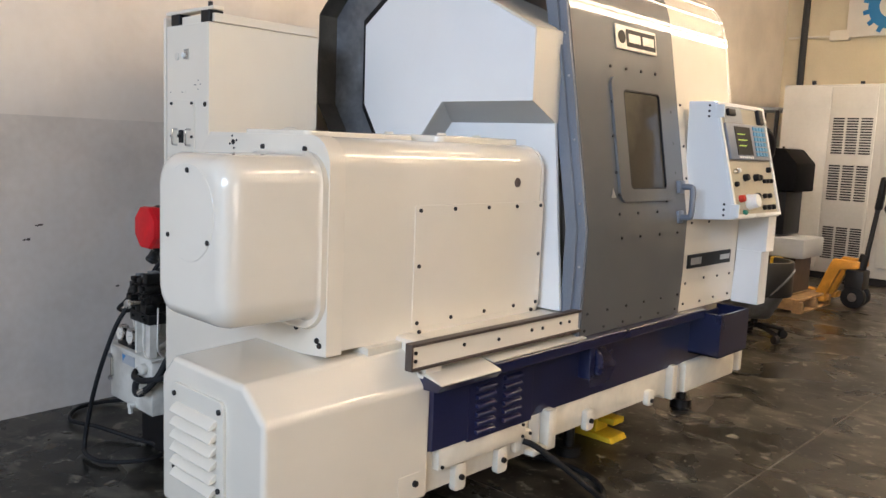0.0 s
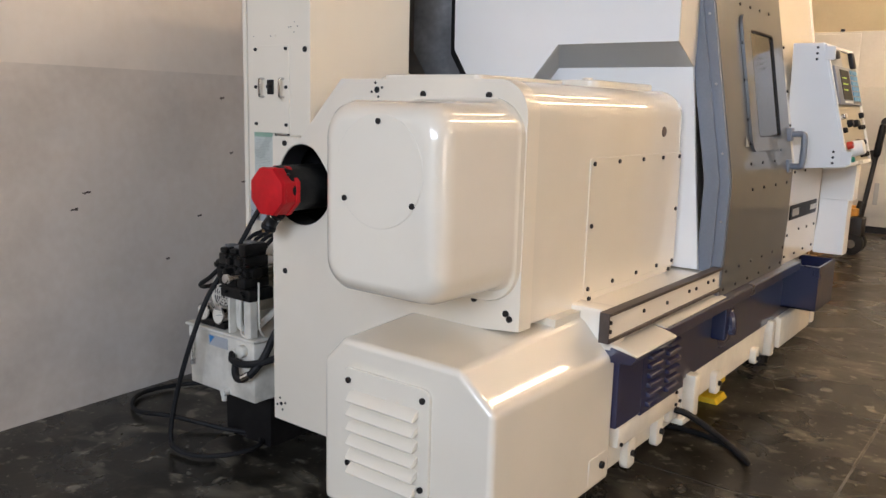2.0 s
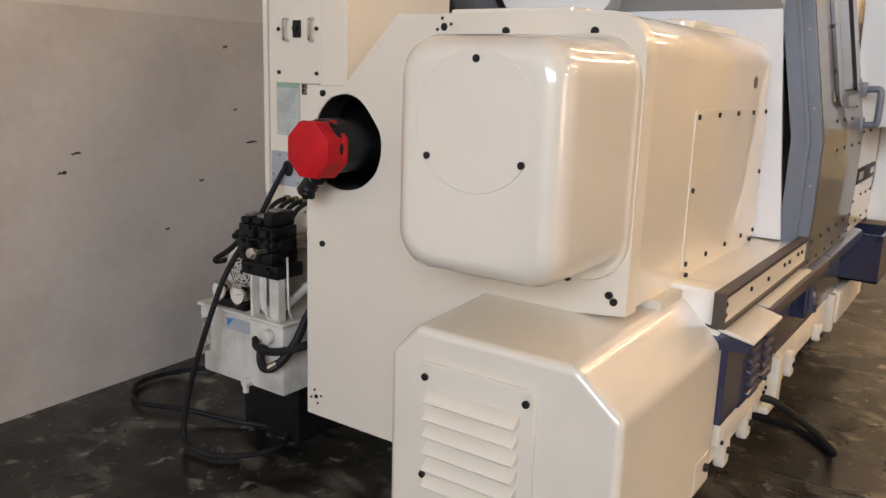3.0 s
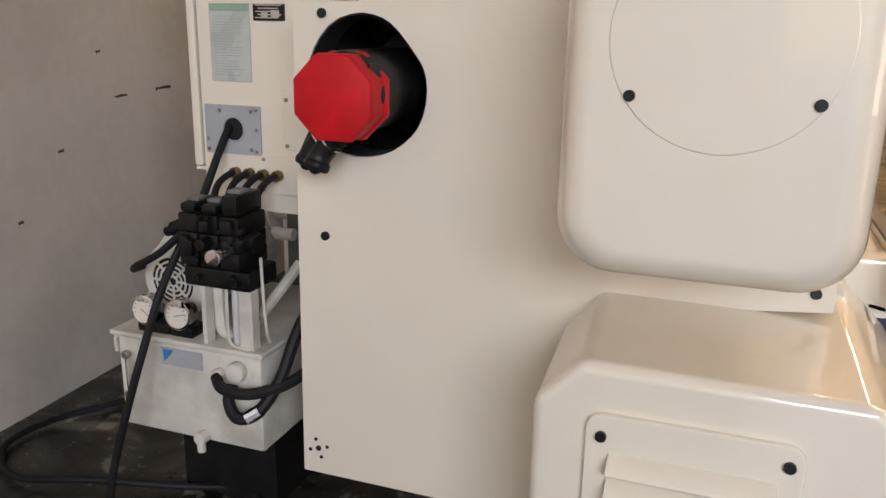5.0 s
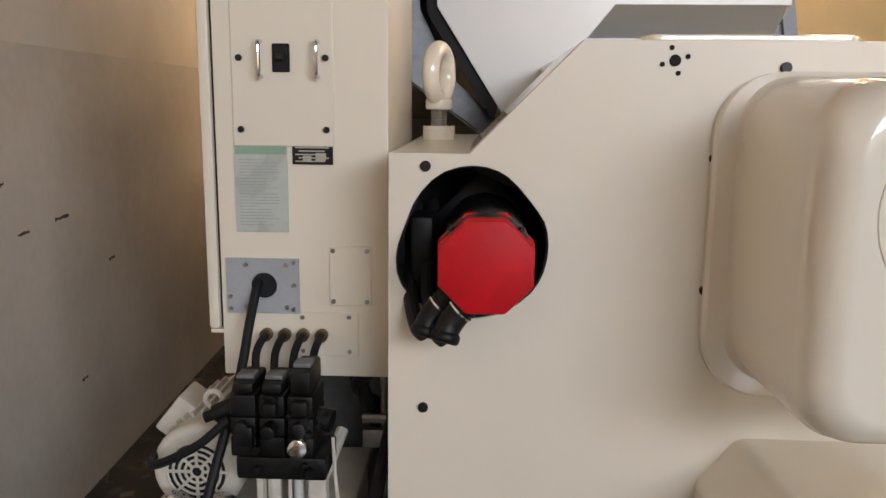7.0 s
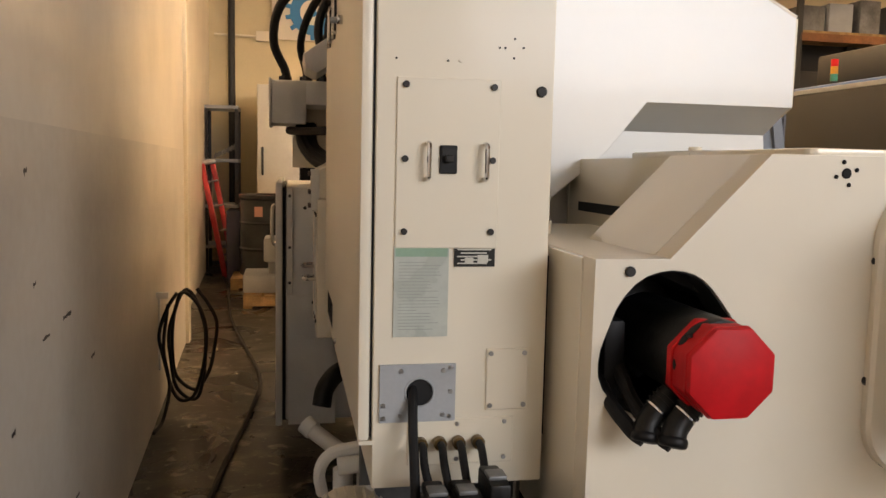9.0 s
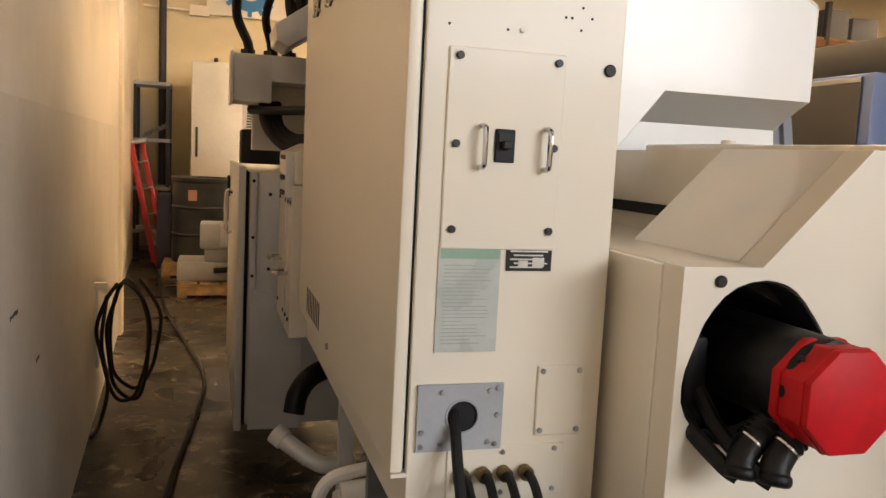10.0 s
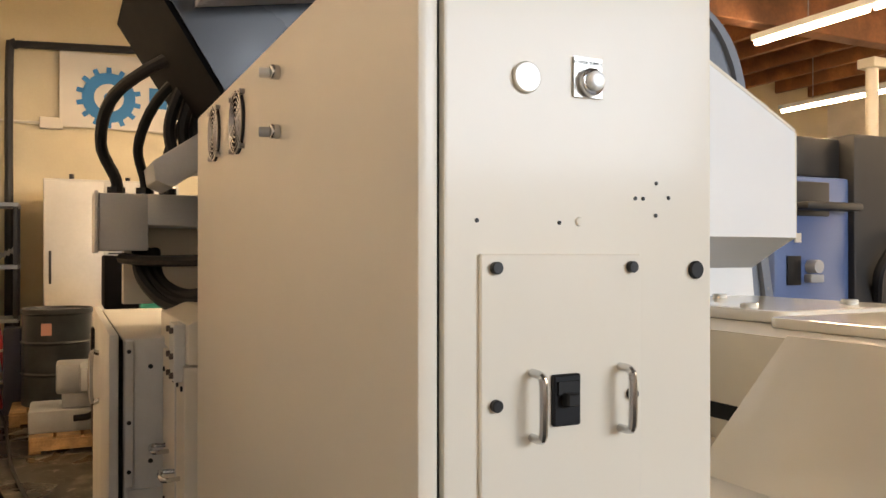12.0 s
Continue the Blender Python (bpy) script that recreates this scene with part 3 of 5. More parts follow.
apron = part("navy_apron", joined(box(-2.34, -2.235, 2.345, 5.20, 0.415, 0.70), box(-2.25, -2.195, 2.345, 2.56, 0.43, 0.705, 0.004), box(-2.25, -2.195, 2.56, 3.00, 0.418, 0.705, 0.004)), NAVY, lathe, "navy blue enamelled lower apron")
for col in (2.60, 2.78):
    for k in range(6):
        z = 0.645 - 0.038 * k + (0.012 if col > 2.7 else 0)
        part("apron_louvre", prism([(-2.196, z + 0.012), (-2.178, z + 0.004), (-2.174, z - 0.008), (-2.196, z - 0.011)], "y", col, col + 0.12, 0.003, 2), NAVY, apron)
for y in (3.42, 4.62):
    part("apron_bracket", box(-2.24, -2.17, y, y + 0.05, 0.53, 0.70, 0.01), NAVY, apron)
part("drain_elbow", hose([(-2.22, 3.50, 0.66), (-2.18, 3.50, 0.64), (-2.17, 3.50, 0.60), (-2.17, 3.50, 0.55)], 0.024, 10, 4), NAVY, apron)
part("coolant_box", joined(box(-2.25, -2.045, 4.60, 4.99, 0.47, 0.48), box(-2.25, -2.045, 4.60, 4.612, 0.47, 0.728), box(-2.25, -2.045, 4.978, 4.99, 0.47, 0.728), box(-2.057, -2.045, 4.612, 4.978, 0.47, 0.728), box(-2.20, -2.06, 4.62, 4.97, 0.66, 0.67)), NAVY, lathe, "open navy sheet-metal catch box")

# cast bed foot along the floor
BED = [(2.35, 0.425), (2.35, 0.235), (3.12, 0.232), (3.16, 0.262), (3.62, 0.262), (4.30, 0.262), (4.36, 0.225), (5.33, 0.24), (5.33, 0.425)]
bed = part("bed_casting", prism(BED, "x", -2.6, -2.245, 0.008), CAST, lathe, "cream painted cast bed with levelling bosses")
for y0, y1, z0, z1, x1 in ((2.40, 2.98, 0.33, 0.43, -2.205), (2.92, 3.04, 0.27, 0.36, -2.215), (3.135, 3.20, 0.235, 0.43, -2.19), (3.02, 3.14, 0.232, 0.262, -2.19), (4.36, 4.42, 0.228, 0.43, -2.20), (4.52, 5.20, 0.24, 0.42, -2.20), (5.28, 5.33, 0.24, 0.425, -2.20)):
    part("bed_plate", box(-2.25, x1, y0, y1, z0, z1, 0.010), CAST, bed)
for y0, y1, z0, z1 in ((3.04, 3.12, 0.27, 0.42), (4.43, 4.51, 0.25, 0.41), (5.21, 5.27, 0.25, 0.41)):
    part("bed_pocket", box(-2.244, -2.238, y0, y1, z0, z1), GREY_LIGHT, bed)
for y, z in ((2.55, 0.262), (2.83, 0.262), (3.53, 0.285), (4.15, 0.262)):
    part("foot_boss", prism(rounded(y - 0.036, y + 0.036, 0.205 + (0.032 if 3.2 < y < 4.3 else 0), z + 0.062, 0.020), "x", -2.25, -2.214, 0.007), CAST, bed)
    part("foot_bolt", joined(cap_screw((-2.214, y, z + 0.004), (1, 0, 0), 0.013, 0.014)), BOLT, bed)
part("corner_pocket", box(-2.213, -2.2095, 2.18, 2.30, 0.27, 0.36), CREAM, lathe)
screws(lathe, [(-2.2095, 2.27, 0.318)], (1, 0, 0), 0.014, 0.012)
screws(bed, [(-2.205, 2.42, 0.345), (-2.205, 2.95, 0.35), (-2.205, 2.95, 0.405), (-2.214, 2.935, 0.345), (-2.214, 3.02, 0.345)], (1, 0, 0), 0.008)
for y in (2.5, 3.7, 5.0):
    for x in (-2.45, -3.5):
        part("levelling_foot", joined(rod((x, y, 0.0), (x, y, 0.05), 0.07, 16), rod((x, y, 0.05), (x, y, 0.26), 0.03, 12)), BOLT, lathe)
part("bed_body", joined(box(-3.55, -2.34, 2.12, 5.20, 0.25, 0.86), box(-3.55, -2.45, 3.32, 5.05, 0.86, 1.60)), CAST, lathe)

# sliding door and fixed front, one profile in x, z
FRONT = [(-2.190, 0.757), (-2.180, 1.00), (-2.178, 1.28), (-2.192, 1.36), (-2.365, 2.33), (-2.385, 2.42), (-2.43, 2.52), (-2.51, 2.60), (-2.63, 2.65), (-2.80, 2.67)]
curve = smooth_path([(x, 0, z) for x, z in FRONT[4:]], 4)
FRONT = [*FRONT[:4], (-2.3614, 2.31), *[(p.x, p.z) for p in curve]]


def front_sheet(y0, y1, off, thick):
    o = [(x + off, z) for x, z in FRONT]
    return prism([*o, *[(x - thick, z - 0.6 * thick if z > 2.45 else z) for x, z in o[::-1]]], "y", y0, y1, 0.0)


def front_x(z):
    for (xa, za), (xb, zb) in zip(FRONT, FRONT[1:]):
        if za <= z <= zb:
            return xa + (xb - xa) * (z - za) / (zb - za)
    return FRONT[-1][0]


door = part("sliding_door", front_sheet(3.335, 4.325, 0.006, 0.05), GREY_DOOR, lathe, "glossy dark grey sliding door with a bolted window")
part("door_edge", front_sheet(3.318, 3.334, 0.002, 0.115), BLUE_GREY, door, "blue-grey bent edge of the sliding door")
part("door_rib", front_sheet(3.300, 3.318, -0.040, 0.012), BLUE_GREY, door)
screws(door, [(front_x(z) - 0.02, 3.318, z) for z in (0.83, 1.10, 1.40, 1.70, 2.0, 2.2)], (0, -1, 0), 0.006, 0.004, ZINC)
lean = math.atan2(2.365 - 2.192, 2.33 - 1.36)


def on_door(bm, y, z, off=0.008):
    """Lays a flat piece, built round the origin in y and z, on the leaning part of the door."""
    return moved(bm, Matrix.Translation((front_x(z) + off, y, z)) @ Matrix.Rotation(-lean, 4, "Y"))


def frame_piece(hw, hh, iw, ih, r, depth):
    bm = bmesh.new()
    es = []
    for a, b, rr in ((hw, hh, r), (iw, ih, r * 0.55)):
        vs = [bm.verts.new((0, u, v)) for u, v in rounded(-a, a, -b, b, rr)]
        es += [bm.edges.new((vs[i], vs[(i + 1) % len(vs)])) for i in range(len(vs))]
    bmesh.ops.triangle_fill(bm, use_beauty=True, use_dissolve=False, edges=es)
    ex = bmesh.ops.extrude_face_region(bm, geom=list(bm.faces))
    for v in ex["geom"]:
        if isinstance(v, bmesh.types.BMVert):
            v.co.x = depth
    bmesh.ops.recalc_face_normals(bm, faces=bm.faces)
    return bm


frame_w = part("window_frame", on_door(frame_piece(0.290, 0.320, 0.185, 0.255, 0.05, 0.014), 3.915, 1.715), GREY_DOOR, door)
part("window_glass", on_door(box(0.001, 0.005, -0.186, 0.186, -0.256, 0.256), 3.915, 1.715), material("oily_dark_window", (0.045, 0.040, 0.032), 0.12, vary=0.08, scale=2, second=(0.10, 0.088, 0.066)), frame_w, "dirty brown-tinted safety window")
part("window_seal", on_door(frame_piece(0.187, 0.257, 0.178, 0.248, 0.035, 0.010), 3.915, 1.715, 0.012), BLACK, frame_w)
wb = [(3.64, 2.075), (3.79, 2.075), (3.94, 2.075), (4.09, 2.075), (3.625, 1.90), (3.61, 1.73), (3.61, 1.55), (3.62, 1.44), (4.22, 1.88), (4.215, 1.71), (4.215, 1.55), (4.10, 1.40)]
for y, z in wb:
    part("screw", on_door(rod((0, 0, 0), (0.006, 0, 0), 0.008, 10), y, z, 0.012), BOLT, door)
for z, ys in ((1.345, (3.62, 3.80, 4.00)), (1.225, (3.64, 3.82, 4.02, 4.22)), (0.868, (3.38, 3.56, 3.74, 3.92, 4.10, 4.29)), (0.785, (3.37, 3.54, 3.72, 3.90, 4.09, 4.28))):
    screws(door, [(front_x(z) + 0.006, y, z) for y in ys], (1, 0, 0), 0.0075, 0.005)
badge = part("badge", on_door(box(0, 0.008, -0.205, 0.205, -0.062, 0.062, 0.003, 1), 3.92, 2.235), LABEL_SILVER, door, "brushed metal maker's badge")
part("badge_field", on_door(box(0.008, 0.0105, -0.105, 0.19, -0.045, 0.045), 3.92, 2.235), LABEL_BLACK, badge)
part("badge_emblem", on_door(moved(prism(ring(-0.15, 0.0, 0.034, 14), "x", 0.008, 0.011), Matrix.Identity(4)), 3.92, 2.235), LABEL_BLACK, badge)
part("badge_mark", on_door(joined(box(0.0105, 0.0125, -0.085, 0.03, -0.022, 0.022), box(0.0105, 0.0125, 0.055, 0.17, -0.022, 0.022)), 3.92, 2.235), LABEL_SILVER, badge)
handle = part("door_handle", hose([(-2.185, 4.24, 1.476), (-2.125, 4.24, 1.478), (-2.110, 4.24, 1.462), (-2.108, 4.24, 1.39), (-2.110, 4.24, 1.328), (-2.122, 4.24, 1.312), (-2.175, 4.24, 1.310)], 0.0165, 10, 6), BLUE_GREY, door, "grey U-shaped door handle")
part("handle_base", box(-2.205, -2.17, 4.21, 4.27, 1.44, 1.51, 0.006), BLUE_GREY, handle)
part("handle_base", box(-2.185, -2.165, 4.21, 4.27, 1.275, 1.345, 0.006), BLUE_GREY, handle)
part("warning_label", on_door(prism([(-0.022, -0.025), (0.022, -0.025), (0.0, 0.022)], "x", 0, 0.002), 3.575, 1.45, 0.009), LABEL_SILVER, door)

fixed = part("fixed_front", front_sheet(4.345, 5.04, -0.004, 0.05), CREAM, lathe, "cream fixed front panel with a rounded top")
part("fixed_side", prism([*FRONT, (-3.6, 2.67), (-3.6, 0.80)], "y", 5.04, 5.07, 0.0), CREAM, lathe)
screws(fixed, [(front_x(z) - 0.003, y, z) for y, z in ((4.39, 0.80), (4.39, 0.92), (4.60, 0.795), (4.62, 0.935), (4.78, 0.80), (4.80, 0.93), (4.98, 0.80), (4.97, 0.93), (4.375, 1.52), (4.375, 1.70), (4.375, 1.93), (4.40, 1.27), (4.62, 1.27))], (1, 0, 0), 0.0075, 0.005)
name_plate = part("name_plate", box(-2.184, -2.176, 4.385, 4.95, 1.005, 1.085, 0.002, 1), LABEL_BLACK, fixed, "dark maker's plate with pale bars")
part("plate_mark", box(-2.176, -2.174, 4.42, 4.55, 1.025, 1.065), LABEL_SILVER, name_plate)
part("plate_mark", box(-2.176, -2.174, 4.80, 4.93, 1.03, 1.06), LABEL_SILVER, name_plate)

# guard over the chuck: white end plate, stepped lower face, cream return
GUARD = [(-2.375, 1.868), (-2.380, 2.195), (-2.73, 2.375), (-2.95, 2.47), (-3.30, 2.47), (-3.56, 2.29), (-3.555, 1.86), (-3.325, 1.50), (-3.10, 1.69), (-2.955, 1.868)]
part("guard_plate", prism(GUARD, "y", 3.11, 3.125, 0.002, 1), WHITE, lathe, "plain white chuck guard end plate")
step = [[(-2.375, 3.122, 1.868), (-2.955, 3.122, 1.868), (-3.10, 3.122, 1.69), (-3.325, 3.122, 1.50), (-3.325, 3.14, 1.49), (-2.36, 3.14, 1.49)],
        [(-2.372, 3.29, 1.773), (-3.045, 3.29, 1.773), (-3.19, 3.29, 1.595), (-3.34, 3.29, 1.44), (-3.34, 3.30, 1.43), (-2.36, 3.30, 1.43)]]
bm_step = bmesh.new()
ra, rb = [[bm_step.verts.new(p) for p in row[:4]] for row in step]
for k in range(3):
    bm_step.faces.new((ra[k], ra[k + 1], rb[k + 1], rb[k]))
bmesh.ops.solidify(bm_step, geom=bm_step.faces[:], thickness=0.004)
part("guard_step", bm_step, WHITE, lathe)
part("guard_lower", prism([(-2.28, 0.875), (-2.372, 1.775), (-3.05, 1.775), (-3.36, 1.44), (-3.36, 0.87)], "y", 3.292, 3.31), WHITE, lathe)
part("guard_return", prism([(3.112, 1.870), (3.30, 1.775), (3.322, 1.775), (3.322, 2.205), (3.112, 2.194)], "x", -2.380, -2.372), CREAM_DULL, lathe)
part("guard_roof", prism([(-2.380, 2.196), (-2.73, 2.376), (-2.95, 2.471), (-2.95, 2.480), (-2.726, 2.386), (-2.374, 2.204)], "y", 3.112, 3.60), CREAM_DULL, lathe)

# dark sheet shroud round the guard
SH_OUT = [(-3.30, 1.36), (-3.72, 1.66), (-3.86, 1.86), (-3.86, 2.36), (-3.62, 2.60), (-3.30, 2.68), (-2.80, 2.68)]
lip_ring = [(x, 3.02, z) for x, z in SH_OUT]
mid_ring = [(x, 3.15, z) for x, z in SH_OUT]
deep_ring = [(x, 3.19, z) for x, z in ((-3.28, 1.42), (-3.50, 1.62), (-3.62, 1.86), (-3.62, 2.30), (-3.48, 2.46), (-3.20, 2.52), (-2.80, 2.52))]


def band(a, b, thick=0.006):
    bm = bmesh.new()
    va, vb = [bm.verts.new(p) for p in a], [bm.verts.new(p) for p in b]
    for k in range(len(a) - 1):
        bm.faces.new((va[k], va[k + 1], vb[k + 1], vb[k]))
    bmesh.ops.recalc_face_normals(bm, faces=bm.faces)
    bmesh.ops.solidify(bm, geom=bm.faces[:], thickness=thick)
    return bm


shroud = part("shroud", band(lip_ring, mid_ring), material("dark_brown_sheet", (0.07, 0.065, 0.055), 0.4, vary=0.25, scale=5), lathe, "dark grey bent sheet shroud")
part("shroud_liner", band(mid_ring, deep_ring), STEEL_DARK, shroud)
# black plate paints the shaded gap round the guard's edge
part("shroud_gap_shade", prism([(x + (-0.035 if x < -2.9 else 0.0), z + (-0.02 if z < 1.9 else 0.03)) for x, z in GUARD[3:8]], "y", 3.128, 3.134), BLACK, shroud)
bm_r = bmesh.new()
for seg in ((0, 1), (1, 2), (2, 3), (3, 4), (4, 5), (5, 6)):
    (xa, za), (xb, zb) = SH_OUT[seg[0]], SH_OUT[seg[1]]
    vs = [bm_r.verts.new(p) for p in ((xa, 3.16, za), (xb, 3.16, zb), (xb, 5.0, zb), (xa, 5.0, za))]
    bm_r.faces.new(vs)
bmesh.ops.solidify(bm_r, geom=bm_r.faces[:], thickness=0.006)
part("shroud_shell", bm_r, BLUE_GREY, shroud)

# ---------------------------------------------------------------- control panel
pendant = part("control_box", prism([(-2.24, 1.285), (-2.255, 1.955), (-2.10, 1.955), (-1.93, 1.31)], "y", 4.40, 5.03, 0.006), WHITE, lathe, "white wedge-shaped control box with a beige keypad face")
tilt = math.atan2(2.10 - 1.93, 1.955 - 1.31)


def on_panel(bm, y, z, off=0.0):
    x = -1.93 - (z - 1.31) * math.tan(tilt)
    return moved(bm, Matrix.Translation((x + off, y, z)) @ Matrix.Rotation(-tilt, 4, "Y"))


part("panel_face", on_panel(box(0.0, 0.004, -0.285, 0.285, -0.305, 0.305), 4.72, 1.632, 0.001), PANEL_BEIGE, pendant)
part("panel_lip", joined(*[on_panel(b, 4.715, 1.632) for b in (box(0, 0.012, -0.315, -0.292, -0.325, 0.325), box(0, 0.012, 0.292, 0.315, -0.325, 0.325), box(0, 0.012, -0.292, 0.292, 0.308, 0.325), box(0, 0.012, -0.292, 0.292, -0.325, -0.308))]), WHITE, pendant)
unit = part("screen_unit", on_panel(box(0.004, 0.022, -0.27, 0.27, -0.105, 0.105, 0.005), 4.71, 1.735), BLUE_GREY, pendant, "blue-grey screen and keypad unit")
part("screen", on_panel(box(0.022, 0.025, -0.175, 0.03, -0.078, 0.085), 4.71, 1.735), BLACK, unit)
for k in range(3):
    part("screen_line", on_panel(box(0.025, 0.026, -0.15, -0.05 + 0.02 * (k % 2), -0.0028, 0.0028), 4.71, 1.775 - 0.032 * k), SCREEN_TEXT, unit)
for i in range(6):
    for j in range(4):
        part("key", on_panel(box(0.022, 0.027, 0.075 + 0.042 * j, 0.110 + 0.042 * j, 0.068 - 0.030 * i, 0.090 - 0.030 * i), 4.71, 1.735), KEY_BLUE, unit)
for j in range(7):
    part("soft_key", on_panel(box(0.022, 0.026, -0.165 + 0.028 * j, -0.145 + 0.028 * j, -0.097, -0.086), 4.71, 1.735), WHITE, unit)
rng = random.Random(4)
for y, z, r, mat in ((4.48, 1.57, 0.016, CHROME), (4.53, 1.575, 0.014, WHITE), (4.60, 1.535, 0.022, BLACK), (4.74, 1.535, 0.022, BLACK), (4.80, 1.535, 0.018, BLACK), (4.50, 1.42, 0.022, RED_LAMP), (4.60, 1.40, 0.045, WHITE),
                     (4.72, 1.43, 0.02, BLACK), (4.83, 1.43, 0.016, BLACK), (4.90, 1.43, 0.016, BLACK), (4.52, 1.345, 0.016, GREEN), (4.80, 1.365, 0.016, BLACK), (4.87, 1.365, 0.016, BLACK), (4.93, 1.365, 0.016, BLACK),
                     (4.94, 1.58, 0.018, BLACK), (4.86, 1.515, 0.014, BLACK), (4.91, 1.515, 0.014, BLACK), (4.96, 1.515, 0.014, BLACK), (4.47, 1.50, 0.016, BLACK)):
    part("knob", on_panel(bevelled(rod((0.004, 0, 0), (0.004 + r * 1.4, 0, 0), r, 14, r * 0.85), 0.003, 1), y, z), mat, pendant)
part("panel_plate", on_panel(box(0.004, 0.008, -0.12, 0.12, -0.055, 0.045), 4.58, 1.895), GREY_PLATE, pendant)
part("buzzer", on_panel(box(0.008, 0.03, -0.07, 0.02, -0.02, 0.02, 0.006), 4.56, 1.895), BLACK, pendant)
part("meter", on_panel(box(0.004, 0.03, -0.03, 0.03, -0.045, 0.045, 0.006), 4.93, 1.885), LABEL_BLACK, pendant)
for z in (1.90, 1.36):
    part("hinge", joined(box(-2.10 + (1.95 - z) * 0.24, -2.05 + (1.95 - z) * 0.24, 4.392, 4.40, z - 0.035, z + 0.035, 0.002, 1)), WHITE, pendant)
    screws(pendant, [(-2.14 + (1.95 - z) * 0.24, 4.40, z + d) for d in (-0.03, 0, 0.03)], (0, -1, 0), 0.007, 0.004)
part("control_column", joined(box(-2.19, -2.02, 5.04, 5.16, 0.745, 1.08, 0.004), box(-2.19, -1.995, 5.04, 5.16, 1.08, 1.31, 0.004)), WHITE, lathe)
part("panel_cable", hose([(-2.15, 5.03, 1.86), (-2.1, 5.2, 1.80), (-2.15, 5.35, 1.66), (-2.25, 5.25, 1.55), (-2.35, 5.1, 1.50)], 0.022, 10, 6), RUBBER, lathe)

# shop chair past the far end
chair = thing("rolling_chair", (-2.98, 7.45, 0.0), "low dark grey rolling chair with a curved shell back", "chair")
bowl = []
for k in range(9):
    a = radians(90 * k / 8)
    bowl.append([(-2.98 + u * (0.13 + 0.17 * math.sin(a)), 7.45 + v * (0.13 + 0.15 * math.sin(a)), 0.20 + 0.16 * (1 - math.cos(a)) + 0.36 * max(0.0, (u * 0.75 + v * 0.35)) * math.sin(a)) for u, v in ring(0, 0, 1.0, 28)])
part("shell", loft(bowl), STEEL_DARK, chair, "moulded dark grey seat shell")
rim = [(p[0], p[1], p[2] + 0.005) for p in bowl[-1]]
part("piping", hose([*rim, rim[0]], 0.012, 8, 2), STEEL_DARK, chair)
part("backrest", prism([(-2.98 + 0.30 * math.cos(a), 7.45 + 0.30 * math.sin(a)) for a in np.linspace(-1.0, 1.5, 16)] + [(-2.98 + 0.26 * math.cos(a), 7.45 + 0.26 * math.sin(a)) for a in np.linspace(1.5, -1.0, 16)], "z", 0.42, 0.74, 0.015), CHARCOAL, chair)
part("post", rod((-2.98, 7.45, 0.10), (-2.98, 7.45, 0.21), 0.03, 12), BOLT, chair)
for k in range(5):
    a = 2 * math.pi * k / 5 - 0.45
    tip = (-2.98 + 0.28 * math.cos(a), 7.45 + 0.28 * math.sin(a))
    part("leg", hose([(-2.98, 7.45, 0.125), (0.5 * (tip[0] - 2.98), 0.5 * (tip[1] + 7.45), 0.115), (tip[0], tip[1], 0.085)], 0.022, 8, 4), BLACK, chair)
    part("castor", bevelled(rod((tip[0] - 0.025 * math.sin(a), tip[1] + 0.025 * math.cos(a), 0.04), (tip[0] + 0.025 * math.sin(a), tip[1] - 0.025 * math.cos(a), 0.04), 0.04, 16), 0.006), RUBBER, chair)

# ---------------------------------------------------------------- electrical cabinet
cab = thing("electrical_cabinet", (-3.84, 2.8, 0.0), "tall cream electrical cabinet with fans, locks and chrome handles", "cabinet")
part("body", box(-4.030, -3.617, 2.178, 2.83, 0.868, 2.190, 0.006), CREAM_DULL, cab)
part("rear_body", box(-4.030, -3.90, 2.82, 3.86, 0.868, 2.188, 0.006), CREAM_DULL, cab)
cab_door = part("cabinet_door", box(-4.064, -4.036, 2.176, 3.86, 0.985, 2.235, 0.008), CREAM_DULL, cab, "wide cream cabinet door")
# black strip paints the shade in the gap behind the cabinet door
part("door_gap_shade", box(-4.0365, -4.0295, 2.19, 3.84, 0.99, 2.18), BLACK, cab)
part("hinge_bracket", box(-4.06, -4.025, 2.18, 2.21, 0.975, 0.984), CREAM_DULL, cab)
part("top_frame", joined(box(-4.06, -3.60, 2.19, 2.25, 2.247, 2.264, 0.003, 1), box(-4.0, -3.605, 2.20, 2.82, 2.19, 2.232, 0.004)), CREAM_DULL, cab)
part("top_channel", box(-3.99, -3.91, 2.182, 2.26, 2.191, 2.246, 0.003, 1), BLACK, cab)
part("top_channel", box(-3.70, -3.622, 2.182, 2.26, 2.191, 2.246, 0.003, 1), BLACK, cab)
part("top_bolt", rod((-3.64, 2.20, 2.262), (-3.64, 2.20, 2.285), 0.012, 8), BOLT, cab)
hatch = part("breaker_hatch", box(-3.984, -3.745, 2.172, 2.180, 1.435, 1.820, 0.002, 1), CREAM_DULL, cab)
screws(hatch, [(x, 2.172, z) for x in (-3.964, -3.762) for z in (1.803, 1.638, 1.474)], (0, -1, 0), 0.0078)
for x in (-3.913, -3.780):
    part("hatch_handle", hose([(x, 2.172, 1.674), (x, 2.152, 1.673), (x, 2.146, 1.664), (x, 2.145, 1.635), (x, 2.146, 1.604), (x, 2.152, 1.596), (x, 2.172, 1.595)], 0.0055, 8, 5), CHROME, hatch, "chrome pull handle")
breaker = part("breaker", box(-3.885, -3.845, 2.165, 2.174, 1.606, 1.670, 0.002, 1), BLACK, hatch)
